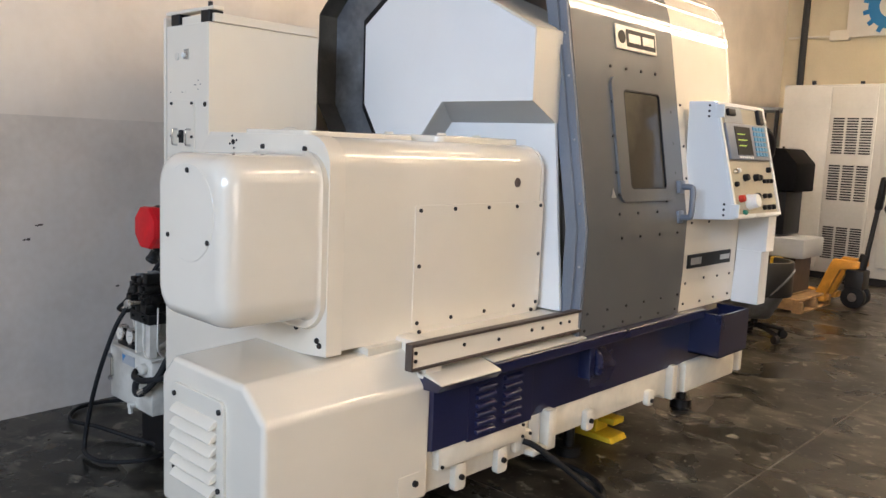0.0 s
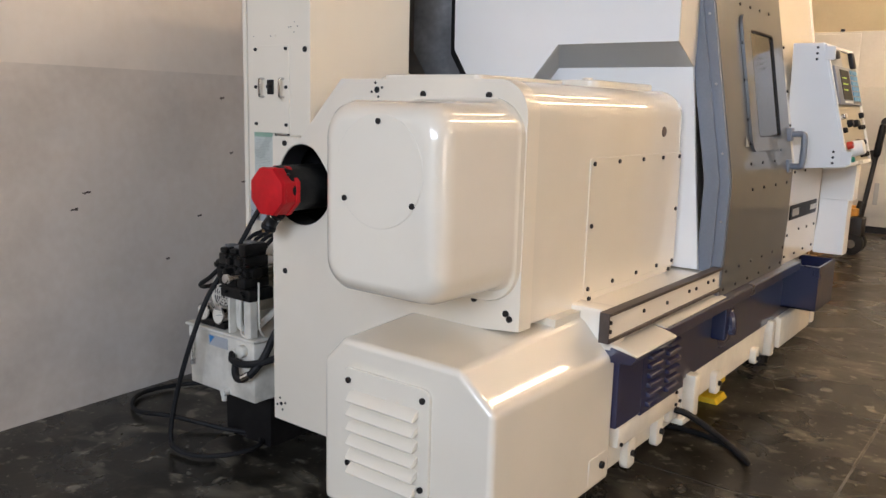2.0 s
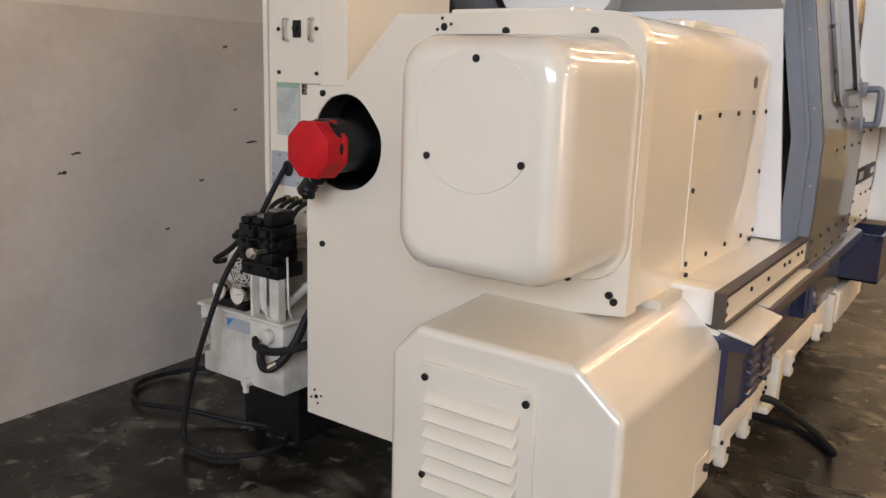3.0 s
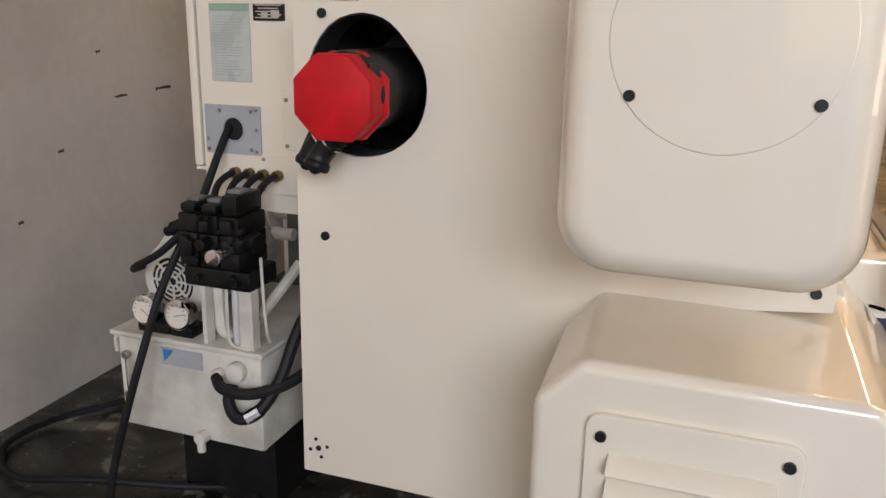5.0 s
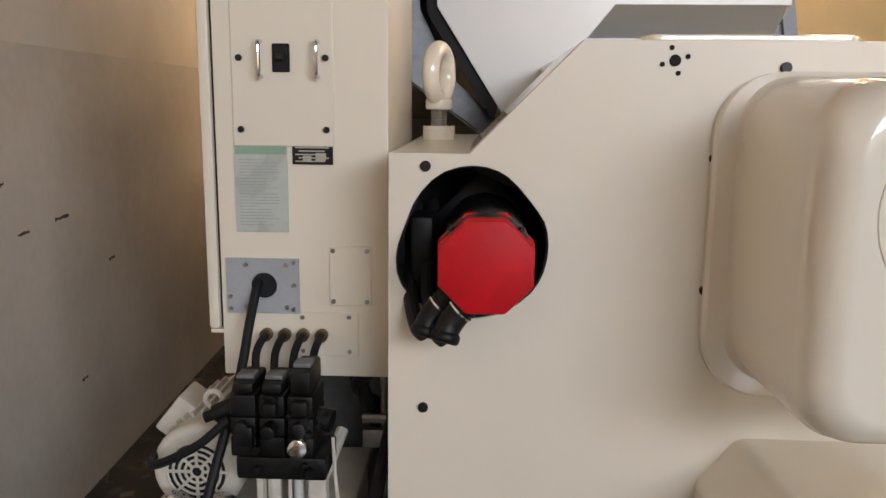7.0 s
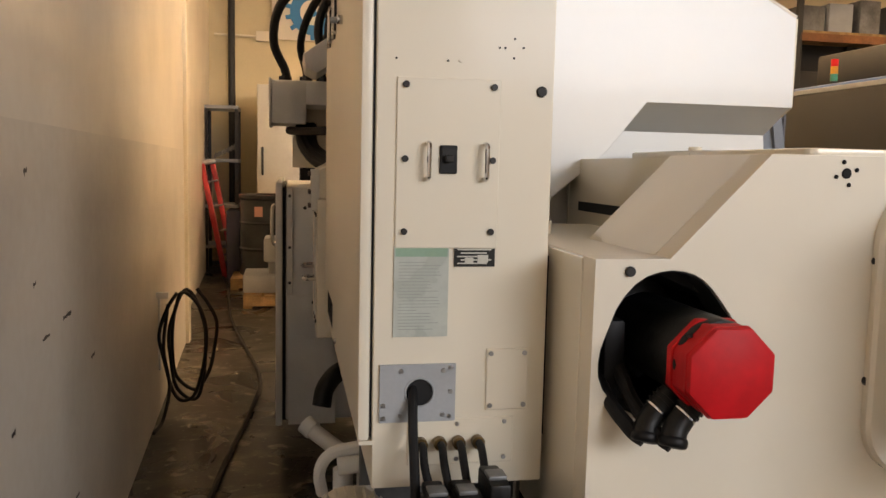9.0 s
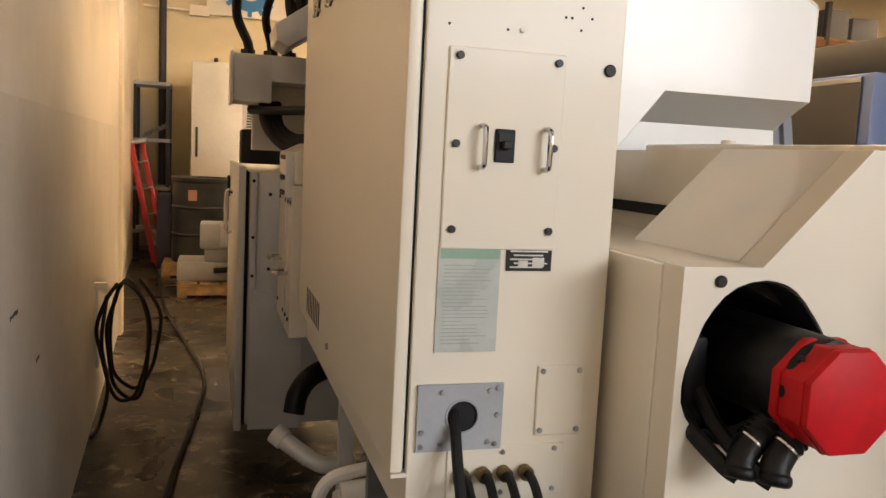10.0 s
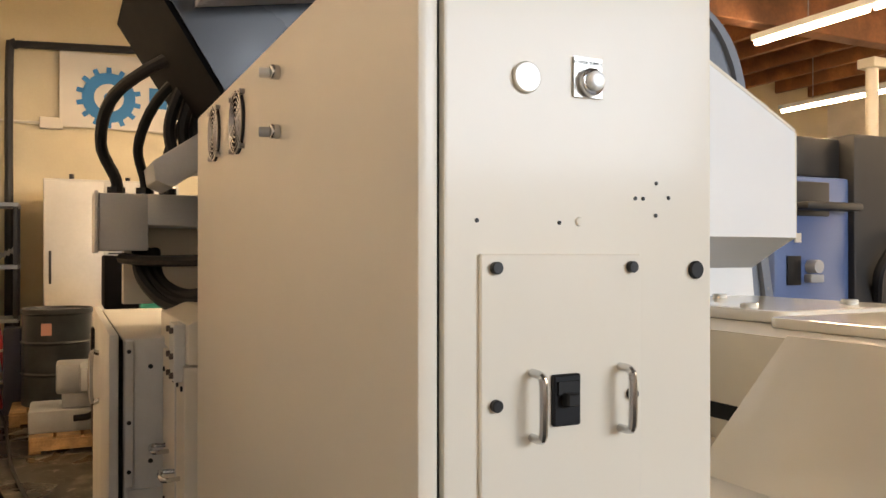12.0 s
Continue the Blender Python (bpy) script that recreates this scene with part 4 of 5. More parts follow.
part("toggle", joined(box(-3.874, -3.856, 2.15, 2.168, 1.632, 1.648, 0.002, 1), box(-3.880, -3.850, 2.162, 2.166, 1.645, 1.662)), LABEL_BLACK, breaker)
doc = part("instruction_sheet", box(-3.985, -3.858, 2.174, 2.1765, 1.230, 1.442), PAPER, cab, "laminated instruction sheet with unreadable lines")
part("sheet_heading", box(-3.982, -3.861, 2.1735, 2.1745, 1.416, 1.439), PAPER_GREEN, doc)
for k in range(22):
    w = 0.10 - 0.03 * rng.random() - (0.03 if k % 5 == 0 else 0)
    part("text_line", box(-3.974, -3.974 + w, 2.1735, 2.1742, 1.402 - 0.0074 * k, 1.4035 - 0.0074 * k), TEXT_FAINT, doc)
plate = part("rating_plate", box(-3.845, -3.749, 2.174, 2.177, 1.393, 1.442), LABEL_BLACK, cab, "black rating plate with pale bars")
for k in range(5):
    part("plate_line", box(-3.838 + 0.008 * (k % 2), -3.758 - 0.01 * (k % 3), 2.1732, 2.1742, 1.431 - 0.008 * k, 1.434 - 0.008 * k), LABEL_SILVER, plate)
part("plate_box", joined(box(-3.82, -3.80, 2.1730, 2.1742, 1.400, 1.414), box(-3.79, -3.765, 2.1730, 2.1742, 1.402, 1.420)), LABEL_SILVER, plate)
gland = part("gland_plate", plate_with_hole([(-4.014, 1.029), (-3.836, 1.029), (-3.836, 1.165), (-4.014, 1.165)], ring(-3.921, 1.099, 0.034, 24), 2.170, 2.178), GREY_PLATE, cab, "grey cable entry plate")
part("gland_hole", prism(ring(-3.921, 1.099, 0.036, 24), "y", 2.1745, 2.1775), DARK_HOLE, gland)
part("gland_edge", hose([(-3.921 + 0.034 * math.cos(a), 2.170, 1.099 + 0.034 * math.sin(a)) for a in np.linspace(0, 2 * math.pi, 17)], 0.003, 6, 2), GREY_PLATE, gland)
screws(gland, [(x, 2.170, z) for x, z in ((-3.965, 1.15), (-3.865, 1.15), (-3.966, 1.045), (-3.866, 1.045), (-3.848, 1.156), (-3.848, 1.10), (-3.85, 1.04), (-4.005, 1.07), (-4.005, 1.04))], (0, -1, 0), 0.0055, 0.004, ZINC)
part("small_cover", box(-3.762, -3.660, 2.172, 2.180, 1.050, 1.198, 0.002, 1), CREAM_DULL, cab)
screws(cab, [(x, 2.172, z) for x in (-3.752, -3.670) for z in (1.187, 1.062)], (0, -1, 0), 0.006, 0.004, ZINC)
part("hose_plate", box(-3.947, -3.692, 2.173, 2.180, 0.922, 1.033, 0.002, 1), CREAM_DULL, cab)
screws(cab, [(x, 2.173, z) for x, z in ((-3.83, 1.02), (-3.715, 1.022), (-3.715, 0.935), (-3.83, 0.935))], (0, -1, 0), 0.0055, 0.004, ZINC)
part("pilot_lamp", moved(joined(prism(ring(0, 0, 0.0195, 28), "y", -0.007, 0.0, 0.003, 2)), Matrix.Translation((-3.918, 2.178, 2.037))), CREAM, cab)
power = part("power_lamp", bevelled(rod((-3.826, 2.178, 2.038), (-3.826, 2.164, 2.038), 0.018, 24), 0.003), CHROME, cab)
part("lamp_lens", bevelled(rod((-3.826, 2.166, 2.038), (-3.826, 2.153, 2.038), 0.0125, 20), 0.005, 3), WHITE, power)
part("power_label", box(-3.849, -3.806, 2.174, 2.1775, 2.019, 2.070), LABEL_SILVER, power)
for k in range(1):
    txt = bpy.data.curves.new("power_text", "FONT")
    txt.body, txt.size, txt.align_x, txt.extrude = "POWER SUPPLY", 0.0062 * S, "CENTER", 0.0002
    tob = new("lettering", txt)
    tob.data.materials.append(INK)
    tob.parent = power
    tob.location = at(Vector((-3.8275, 2.1735, 2.061)) - Vector(power["origin"]))
    tob.rotation_euler = (radians(90), 0, 0)
part("blank_plug", prism(ring(-3.648, 1.798, 0.0125, 18), "y", 2.172, 2.179, 0.002, 1), LABEL_BLACK, cab)
screws(cab, [(-3.715, 2.178, 1.914), (-3.737, 2.178, 1.893), (-3.750, 2.178, 1.893), (-3.694, 2.178, 1.895), (-3.716, 2.178, 1.871), (-3.869, 2.178, 1.859), (-3.986, 2.178, 1.860)], (0, -1, 0), 0.0028, 0.0015, BOLT, "hole")
screws(cab, [(-3.839, 2.178, 1.861)], (0, -1, 0), 0.006, 0.003, CREAM_DULL, "plug")

def finger_guard(y, z):
    fan = part("fan", prism(ring(y, z, 0.074, 24), "x", -4.067, -4.0645), DARK_HOLE, cab_door, "wire fan guard")
    for q in range(1, 7):
        part("guard_wire", hose([(-4.073, y + 0.0118 * q * math.cos(a), z + 0.0118 * q * math.sin(a)) for a in np.linspace(0, 2 * math.pi, 17)], 0.0022, 5, 2), CHROME, fan)
    part("guard_spokes", joined(*[hose([(-4.070, y - 0.078 * math.cos(a), z - 0.078 * math.sin(a)), (-4.070, y + 0.078 * math.cos(a), z + 0.078 * math.sin(a))], 0.0022, 5, 2) for a in (0.8, 2.36)]), CHROME, fan)
    for sy in (-1, 1):
        for sz in (-1, 1):
            part("fan_screw", rod((-4.064, y + 0.062 * sy, z + 0.062 * sz), (-4.076, y + 0.062 * sy, z + 0.062 * sz), 0.006, 8), ZINC, fan)


for y in (3.22, 3.53):
    finger_guard(y, 2.125 if y < 3.3 else 2.14)
for z in (2.162, 2.050):
    lock = part("lock", bevelled(rod((-4.064, 2.83, z), (-4.082, 2.83, z), 0.014, 16), 0.003), CHROME, cab_door)
    part("lock_knob", bevelled(rod((-4.08, 2.84, z), (-4.10, 2.845, z), 0.010, 12), 0.003), WHITE if z > 2.1 else GREY_PLATE, lock)
screws(cab_door, [(-4.064, 3.05, 1.03)], (-1, 0, 0), 0.010, 0.008, ZINC)
for k in range(8):
    part("vent_slot", box(-4.0655, -4.0635, 3.26 + 0.045 * k, 3.275 + 0.045 * k, 1.03, 1.12), DARK_HOLE, cab_door)
part("cabinet_stand", joined(box(-3.66, -3.56, 2.9, 3.5, 0.95, 1.3, 0.01), box(-3.95, -3.90, 3.45, 3.5, 0.0, 0.868), box(-3.70, -3.65, 3.45, 3.5, 0, 0.868)), GREY_LIGHT, cab)

# added sheet, darkens what shows beneath the cabinet in place of lit floor
part("dark_backing", box(-4.02, -3.61, 2.60, 2.62, 0.24, 0.866, 0.003, 1), STEEL_DARK, cab, "added dark sheet that darkens the space below the cabinet")

# ---------------------------------------------------------------- hydraulic unit
pump = thing("hydraulic_power_unit", (-3.95, 2.2, 0.0), "white hydraulic tank unit with gauges, oily valves and motor", "pump unit")
tank = part("tank", joined(box(-4.178, -3.712, 1.932, 2.46, 0.258, 0.535, 0.008), box(-4.195, -3.700, 1.918, 2.475, 0.535, 0.550, 0.004, 1)), GRUBBY_WHITE, pump, "grubby white steel oil tank")
# added block, near-black: holds up the tank and paints the shade beneath it
part("shade_plinth", box(-4.08, -3.76, 2.06, 2.42, 0.0, 0.26), BOLT, pump)
part("tank_label", box(-4.03, -3.895, 1.928, 1.933, 0.470, 0.520), GREY_PLATE, tank)
part("label_mark", prism([(-4.022, 0.515), (-3.985, 0.515), (-4.018, 0.480)], "y", 1.9265, 1.929), LOGO_BLUE, tank)
sight = part("sight_glass", box(-4.150, -4.128, 1.918, 1.933, 0.375, 0.475, 0.004), CLEAR, tank)
screws(sight, [(-4.139, 1.918, 0.485), (-4.139, 1.918, 0.365)], (0, -1, 0), 0.012, 0.012, ZINC, "sight_bolt")
part("drain_plug", joined(rod((-3.90, 1.935, 0.275), (-3.90, 1.90, 0.275), 0.018, 10), rod((-3.90, 1.91, 0.275), (-3.90, 1.91, 0.235), 0.012, 8)), GRUBBY_WHITE, tank)
part("tank_hook", hose([(-4.178, 1.96, 0.52), (-4.205, 1.955, 0.515), (-4.205, 1.955, 0.47)], 0.006, 6, 4), GRUBBY_WHITE, tank)
part("filler_cap", bevelled(rod((-4.11, 1.97, 0.55), (-4.11, 1.97, 0.566), 0.02, 14), 0.004), GRUBBY_WHITE, tank)
for x in (-4.091, -3.980):
    g = part("gauge", joined(bevelled(rod((x, 1.985, 0.610), (x, 1.945, 0.612), 0.044, 28), 0.005), rod((x, 1.97, 0.58), (x, 1.97, 0.618), 0.010, 8)), CHROME, pump, "chrome-rimmed pressure gauge")
    part("gauge_face", rod((x, 1.9451, 0.612), (x, 1.9440, 0.6121), 0.036, 28), SIGN_WHITE, g)
    ticks = joined(*[moved(box(-0.001, 0.001, 1.9432, 1.9438, 0.026, 0.033), Matrix.Translation((x, 0, 0.612)) @ Matrix.Rotation(a, 4, "Y")) for a in np.linspace(-2.3, 2.3, 11)])
    part("gauge_scale", ticks, INK, g)
    part("gauge_needle", moved(box(-0.0012, 0.0012, 1.9425, 1.9432, -0.008, 0.027), Matrix.Translation((x, 0, 0.612)) @ Matrix.Rotation(2.2 if x < -4.05 else 1.3, 4, "Y")), INK, g)
part("gauge_block", box(-4.115, -4.01, 1.945, 2.01, 0.550, 0.582, 0.004), BLACK_OILY, pump)
part("gauge_block", box(-4.005, -3.935, 1.945, 2.01, 0.550, 0.580, 0.004), BLACK_OILY, pump)
# valve stack on its manifold
stack = part("valve_manifold", box(-3.930, -3.730, 1.925, 2.06, 0.715, 0.768, 0.006), BLACK_OILY, pump, "oil-blackened stacked hydraulic valves")
rv = random.Random(11)
for i, x in enumerate((-3.912, -3.848, -3.785)):
    z = 0.768
    for k in range(3):
        h = (0.048, 0.044, 0.05)[k]
        d = 0.008 * rv.random()
        part("valve_block", box(x - 0.028, x + 0.029, 1.92 + d, 2.06 - d, z + 0.001, z + h, 0.005), BLACK_OILY, stack)
        z += h
    top = 0.026 if i < 2 else 0.055
    part("solenoid", box(x - 0.022, x + 0.024, 1.93, 2.05, z + 0.001, z + top, 0.007), BLACK_OILY, stack)
    part("solenoid_end", bevelled(rod((x, 1.93, 0.84), (x, 1.905 - 0.02 * (i == 1), 0.84), 0.016, 12), 0.004), BLACK_OILY, stack)
    part("connector", box(x - 0.02, x + 0.02, 1.955, 2.0, z + top, z + top + 0.010, 0.003), STEEL_DARK, stack)
for k in range(14):
    x, z = -3.925 + 0.19 * rv.random(), 0.74 + 0.17 * rv.random()
    part("valve_bolt", bevelled(rod((x, 1.922, z), (x, 1.908 - 0.008 * rv.random(), z), 0.006 + 0.005 * rv.random(), 8), 0.002, 1), BLACK_OILY, stack)
for x0, x1, z0, z1 in ((-3.925, -3.885, 0.80, 0.845), (-3.862, -3.832, 0.868, 0.90), (-3.80, -3.765, 0.872, 0.905)):
    part("plug_housing", box(x0, x1, 1.903, 1.927, z0, z1, 0.006), BLACK_OILY, stack)
part("side_solenoid", rod((-3.752, 1.97, 0.845), (-3.722, 1.965, 0.84), 0.026, 12), BLACK_OILY, stack)
part("side_solenoid", joined(rod((-3.935, 1.97, 0.87), (-3.985, 1.965, 0.85), 0.022, 12), rod((-3.985, 1.965, 0.85), (-4.008, 1.963, 0.842), 0.013, 10)), BLACK_OILY, stack)
part("side_solenoid", rod((-3.935, 1.97, 0.835), (-3.975, 1.967, 0.83), 0.02, 12), BLACK_OILY, stack)
part("relief_knob", joined(rod((-3.782, 1.925, 0.826), (-3.776, 1.862, 0.828), 0.015, 14), bevelled(rod((-3.776, 1.862, 0.828), (-3.772, 1.832, 0.829), 0.021, 16), 0.004)), CHROME, stack, "knurled chrome relief knob")
for x0, x1 in ((-3.888, -3.874), (-3.772, -3.732)):
    part("manifold_leg", box(x0, x1, 1.93, 1.97, 0.550, 0.716, 0.003, 1), GRUBBY_WHITE, pump)
part("return_pipe", hose([(-3.856, 1.97, 0.735), (-3.856, 1.97, 0.64), (-3.85, 1.975, 0.575), (-3.815, 2.02, 0.57), (-3.78, 2.08, 0.62), (-3.74, 2.2, 0.72)], 0.016, 10, 6), GRUBBY_WHITE, pump)
part("pipe_nut", bevelled(rod((-3.856, 1.97, 0.715), (-3.856, 1.97, 0.738), 0.024, 6), 0.002), GRUBBY_WHITE, pump)
part("riser", rod((-3.800, 1.965, 0.55), (-3.800, 1.965, 0.716), 0.012, 12), GREY_LIGHT, pump)
part("thin_tube", hose([(-3.815, 1.945, 0.735), (-3.815, 1.943, 0.60), (-3.805, 1.94, 0.560), (-3.75, 1.925, 0.556), (-3.735, 1.93, 0.56)], 0.0045, 6, 5), GRUBBY_WHITE, pump)
part("thin_tube", hose([(-3.722, 1.97, 0.80), (-3.716, 1.965, 0.70), (-3.706, 1.96, 0.60), (-3.71, 1.98, 0.565), (-3.73, 2.0, 0.555)], 0.0045, 6, 5), GRUBBY_WHITE, pump)
# motor behind the gauges
em = part("pump_motor", bevelled(rod((-4.062, 2.10, 0.672), (-4.062, 2.44, 0.672), 0.106, 28), 0.012), GRUBBY_WHITE, pump, "white finned electric motor")
part("motor_cowl", bevelled(rod((-4.062, 2.045, 0.672), (-4.062, 2.12, 0.672), 0.112, 28), 0.02, 3), GRUBBY_WHITE, em)
part("cowl_opening", rod((-4.062, 2.0448, 0.672), (-4.062, 2.0435, 0.672), 0.074, 28), DARK_HOLE, em)
for q in range(1, 6):
    part("cowl_ring", hose([(-4.062 + 0.0145 * q * math.cos(a), 2.0425, 0.672 + 0.0145 * q * math.sin(a)) for a in np.linspace(0, 2 * math.pi, 17)], 0.0035, 5, 2), GRUBBY_WHITE, em)
part("cowl_spokes", joined(*[hose([(-4.062 + 0.012 * math.cos(a), 2.041, 0.672 + 0.012 * math.sin(a)), (-4.062 + 0.074 * math.cos(a), 2.041, 0.672 + 0.074 * math.sin(a))], 0.004, 5, 2) for a in np.arange(8) * math.pi / 4]), GRUBBY_WHITE, em)
for k in range(14):
    a = math.pi * (k + 0.5) / 14
    part("fin", moved(box(-0.003, 0.003, 2.13, 2.40, 0.10, 0.118), Matrix.Translation((-4.062, 0, 0.672)) @ Matrix.Rotation(a - math.pi / 2, 4, "Y")), GRUBBY_WHITE, em)
part("motor_eye", joined(rod((-4.03, 2.09, 0.775), (-4.03, 2.09, 0.815), 0.009, 8), hose([(-4.03 + 0.020 * math.cos(a), 2.09, 0.836 + 0.020 * math.sin(a)) for a in np.linspace(0, 2 * math.pi, 13)], 0.0065, 8, 2)), GRUBBY_WHITE, em)
part("terminal_box", moved(box(-0.055, 0.055, -0.06, 0.06, 0.0, 0.06, 0.008), Matrix.Translation((-4.13, 2.22, 0.735)) @ Matrix.Rotation(-0.9, 4, "Y")), GRUBBY_WHITE, em)
part("motor_lead", hose([(-4.15, 2.18, 0.725), (-4.165, 2.03, 0.705), (-4.11, 1.95, 0.735), (-4.02, 1.94, 0.785), (-3.95, 1.95, 0.845)], 0.0105, 8, 6), RUBBER, pump)
for i, x in enumerate((-3.917, -3.872, -3.827, -3.781)):
    vh = part("valve_hose", hose([(x, 2.178, 0.977), (x, 2.13, 0.978), (x - 0.004, 2.08, 0.955), (-3.912 + 0.042 * i, 2.04, 0.905)], 0.0095, 9, 6), RUBBER, pump)
    part("hose_gland", bevelled(rod((x, 2.172, 0.978), (x, 2.148, 0.978), 0.0165, 8), 0.003, 1), BRASS, vh)
part("tank_port", bevelled(rod((-3.78, 1.935, 0.490), (-3.78, 1.905, 0.490), 0.028, 16), 0.006), GRUBBY_WHITE, tank)
part("tank_port", bevelled(rod((-3.84, 1.935, 0.470), (-3.84, 1.91, 0.470), 0.02, 12), 0.006), GRUBBY_WHITE, tank)
part("suction_hose", hose([(-3.84, 1.912, 0.470), (-3.80, 1.885, 0.452), (-3.72, 1.89, 0.45), (-3.64, 1.95, 0.47), (-3.60, 2.1, 0.50), (-3.6, 2.4, 0.5)], 0.0155, 9, 6), RUBBER, pump)
part("return_hose", hose([(-3.79, 1.91, 0.455), (-3.785, 1.885, 0.42), (-3.75, 1.87, 0.385), (-3.70, 1.885, 0.40), (-3.66, 1.94, 0.48), (-3.635, 2.02, 0.62), (-3.62, 2.2, 0.72), (-3.62, 2.5, 0.76)], 0.0165, 9, 6), RUBBER, pump)
part("hose_ferrule", rod((-3.722, 1.874, 0.388), (-3.690, 1.888, 0.41), 0.0185, 10), CHROME, pump)

# dark pipework behind the casting, under the cabinet
for k in range(4):
    solo("oil_hose", hose([(-3.66 - 0.03 * k, 2.26 + 0.02 * k, 0.86), (-3.72 + 0.02 * k, 2.30, 0.80 - 0.03 * k), (-3.66, 2.42, 0.70 - 0.05 * k), (-3.58, 2.55, 0.62)], 0.016, 8, 5), RUBBER, "oily black hydraulic hose under the cabinet", "hose", "", "hoses under the cabinet")
solo("steel_pipe", joined(rod((-3.645, 2.30, 0.30), (-3.645, 2.30, 0.87), 0.012, 10), rod((-3.70, 2.28, 0.72), (-3.60, 2.28, 0.72), 0.014, 10), box(-3.70, -3.63, 2.27, 2.30, 0.64, 0.69, 0.004)), ZINC, "dull steel pipe with a clamp block", "pipe")

# heavy cable from the cabinet, looped on the floor
solo("power_cable", hose([(-3.928, 2.25, 1.112), (-3.936, 2.18, 1.106), (-3.943, 2.12, 1.03), (-3.950, 2.03, 0.90), (-3.977, 1.90, 0.72), (-4.01, 1.84, 0.55), (-4.055, 1.80, 0.36), (-4.10, 1.78, 0.18), (-4.10, 1.76, 0.05), (-4.03, 1.74, 0.022),
                              (-3.90, 1.76, 0.02), (-3.80, 1.87, 0.02), (-3.78, 2.00, 0.02), (-3.88, 2.08, 0.02), (-4.08, 2.02, 0.02), (-4.32, 1.92, 0.045), (-4.58, 1.88, 0.02), (-4.76, 2.0, 0.02), (-4.76, 2.20, 0.02), (-4.62, 2.45, 0.02), (-4.50, 2.75, 0.02), (-4.42, 3.3, 0.02)], 0.0112, 10, 8), RUBBER,
     "thick black rubber power cable looped on the floor", "cable")
solo("rail_cable", hose([(-2.21, 2.965, 0.322), (-2.16, 3.00, 0.30), (-2.06, 3.10, 0.20), (-1.98, 3.22, 0.08), (-1.99, 3.32, 0.022), (-2.06, 3.42, 0.016), (-2.20, 3.50, 0.016), (-2.42, 3.52, 0.016), (-2.7, 3.45, 0.016)], 0.0145, 10, 6), RUBBER, "black cable leaving the bed casting", "cable")
wedge = thing("machine_jack", (-2.40, 4.05, 0), "yellow painted low toe jack under the machine bed", "jack")
part("base", prism([(-2.66, 0.0), (-2.36, 0.0), (-2.38, 0.03), (-2.66, 0.04)], "y", 4.00, 4.17, 0.004), YELLOW, wedge)
part("toe", box(-2.50, -2.37, 4.03, 4.14, 0.10, 0.135, 0.006), YELLOW, wedge)
part("post", box(-2.64, -2.48, 4.02, 4.15, 0.035, 0.19, 0.008), YELLOW, wedge)

# ---------------------------------------------------------------- rear of the machine
rear = thing("coolant_unit", (-4.1, 4.9, 0), "light grey coolant cabinet with handles behind the machine", "cabinet")
part("body", box(-4.235, -3.70, 4.49, 6.20, 0.30, 1.505, 0.01), GREY_LIGHT, rear)
rd = part("cabinet_door", box(-4.285, -4.252, 4.46, 6.20, 0.28, 1.525, 0.006), GREY_LIGHT, rear)
part("latch", box(-4.305, -4.285, 5.9, 6.0, 1.30, 1.43, 0.008), BLACK, rd)
part("door_handle", hose([(-4.285, 5.35, 1.36), (-4.318, 5.35, 1.35), (-4.318, 5.35, 1.15), (-4.285, 5.35, 1.14)], 0.012, 8, 5), CHROME, rd)
part("skirt", box(-4.22, -3.98, 4.475, 4.488, 0.28, 0.95), GREY_LIGHT, rear)
part("door_gap", box(-4.251, -4.236, 4.492, 6.19, 0.30, 1.50), DARK_HOLE, rear)
part("post_strip", box(-4.232, -4.20, 4.470, 4.489, 0.96, 1.50, 0.004, 1), GREY_LIGHT, rear)
screws(rear, [(-4.216, 4.470, z) for z in (1.02, 1.20, 1.46)], (0, -1, 0), 0.008, 0.005)
screws(rear, [(-4.14, 4.49, 1.40), (-4.14, 4.49, 1.05)], (0, -1, 0), 0.009, 0.006)
guard = thing("rear_guard", (-4.0, 4.0, 0), "cream sheet-metal rear guard with wire handles and bolts", "guard")
part("body", box(-4.10, -3.50, 3.88, 4.46, 0.86, 1.47, 0.006), CREAM_DULL, guard)
part("top_box", prism([(-4.09, 1.475), (-4.09, 1.60), (-4.02, 1.64), (-3.6, 1.64), (-3.6, 1.475)], "y", 3.88, 4.62, 0.006), CREAM_DULL, guard)
for y, z in ((4.32, 1.13), (4.02, 1.11)):
    part("pull_handle", hose([(-4.10, y - 0.05, z), (-4.15, y - 0.05, z), (-4.15, y + 0.05, z), (-4.10, y + 0.05, z)], 0.008, 8, 4), CHROME, guard)
part("seam_strip", box(-4.105, -4.098, 4.06, 4.075, 0.88, 1.46), GREY_LIGHT, guard)
screws(guard, [(-4.10, y, z) for y in (3.92, 4.02, 4.12, 4.40) for z in (0.93, 1.40)], (-1, 0, 0), 0.009, 0.006, BOLT)
part("meter_box", box(-4.125, -4.09, 3.92, 4.04, 1.42, 1.60, 0.004), GREY_LIGHT, guard)
screws(guard, [(-4.125, y, z) for y in (3.94, 4.02) for z in (1.44, 1.50, 1.58)], (-1, 0, 0), 0.010, 0.012, BROWN_STRIP)
solo("coolant_pipe", joined(hose([(-3.75, 4.0, 0.80), (-3.98, 3.86, 0.76), (-4.06, 3.80, 0.70), (-4.08, 3.78, 0.62)], 0.042, 12, 6)), BLACK_OILY, "black coolant hose below the rear guard", "hose").location.z -= 0.03
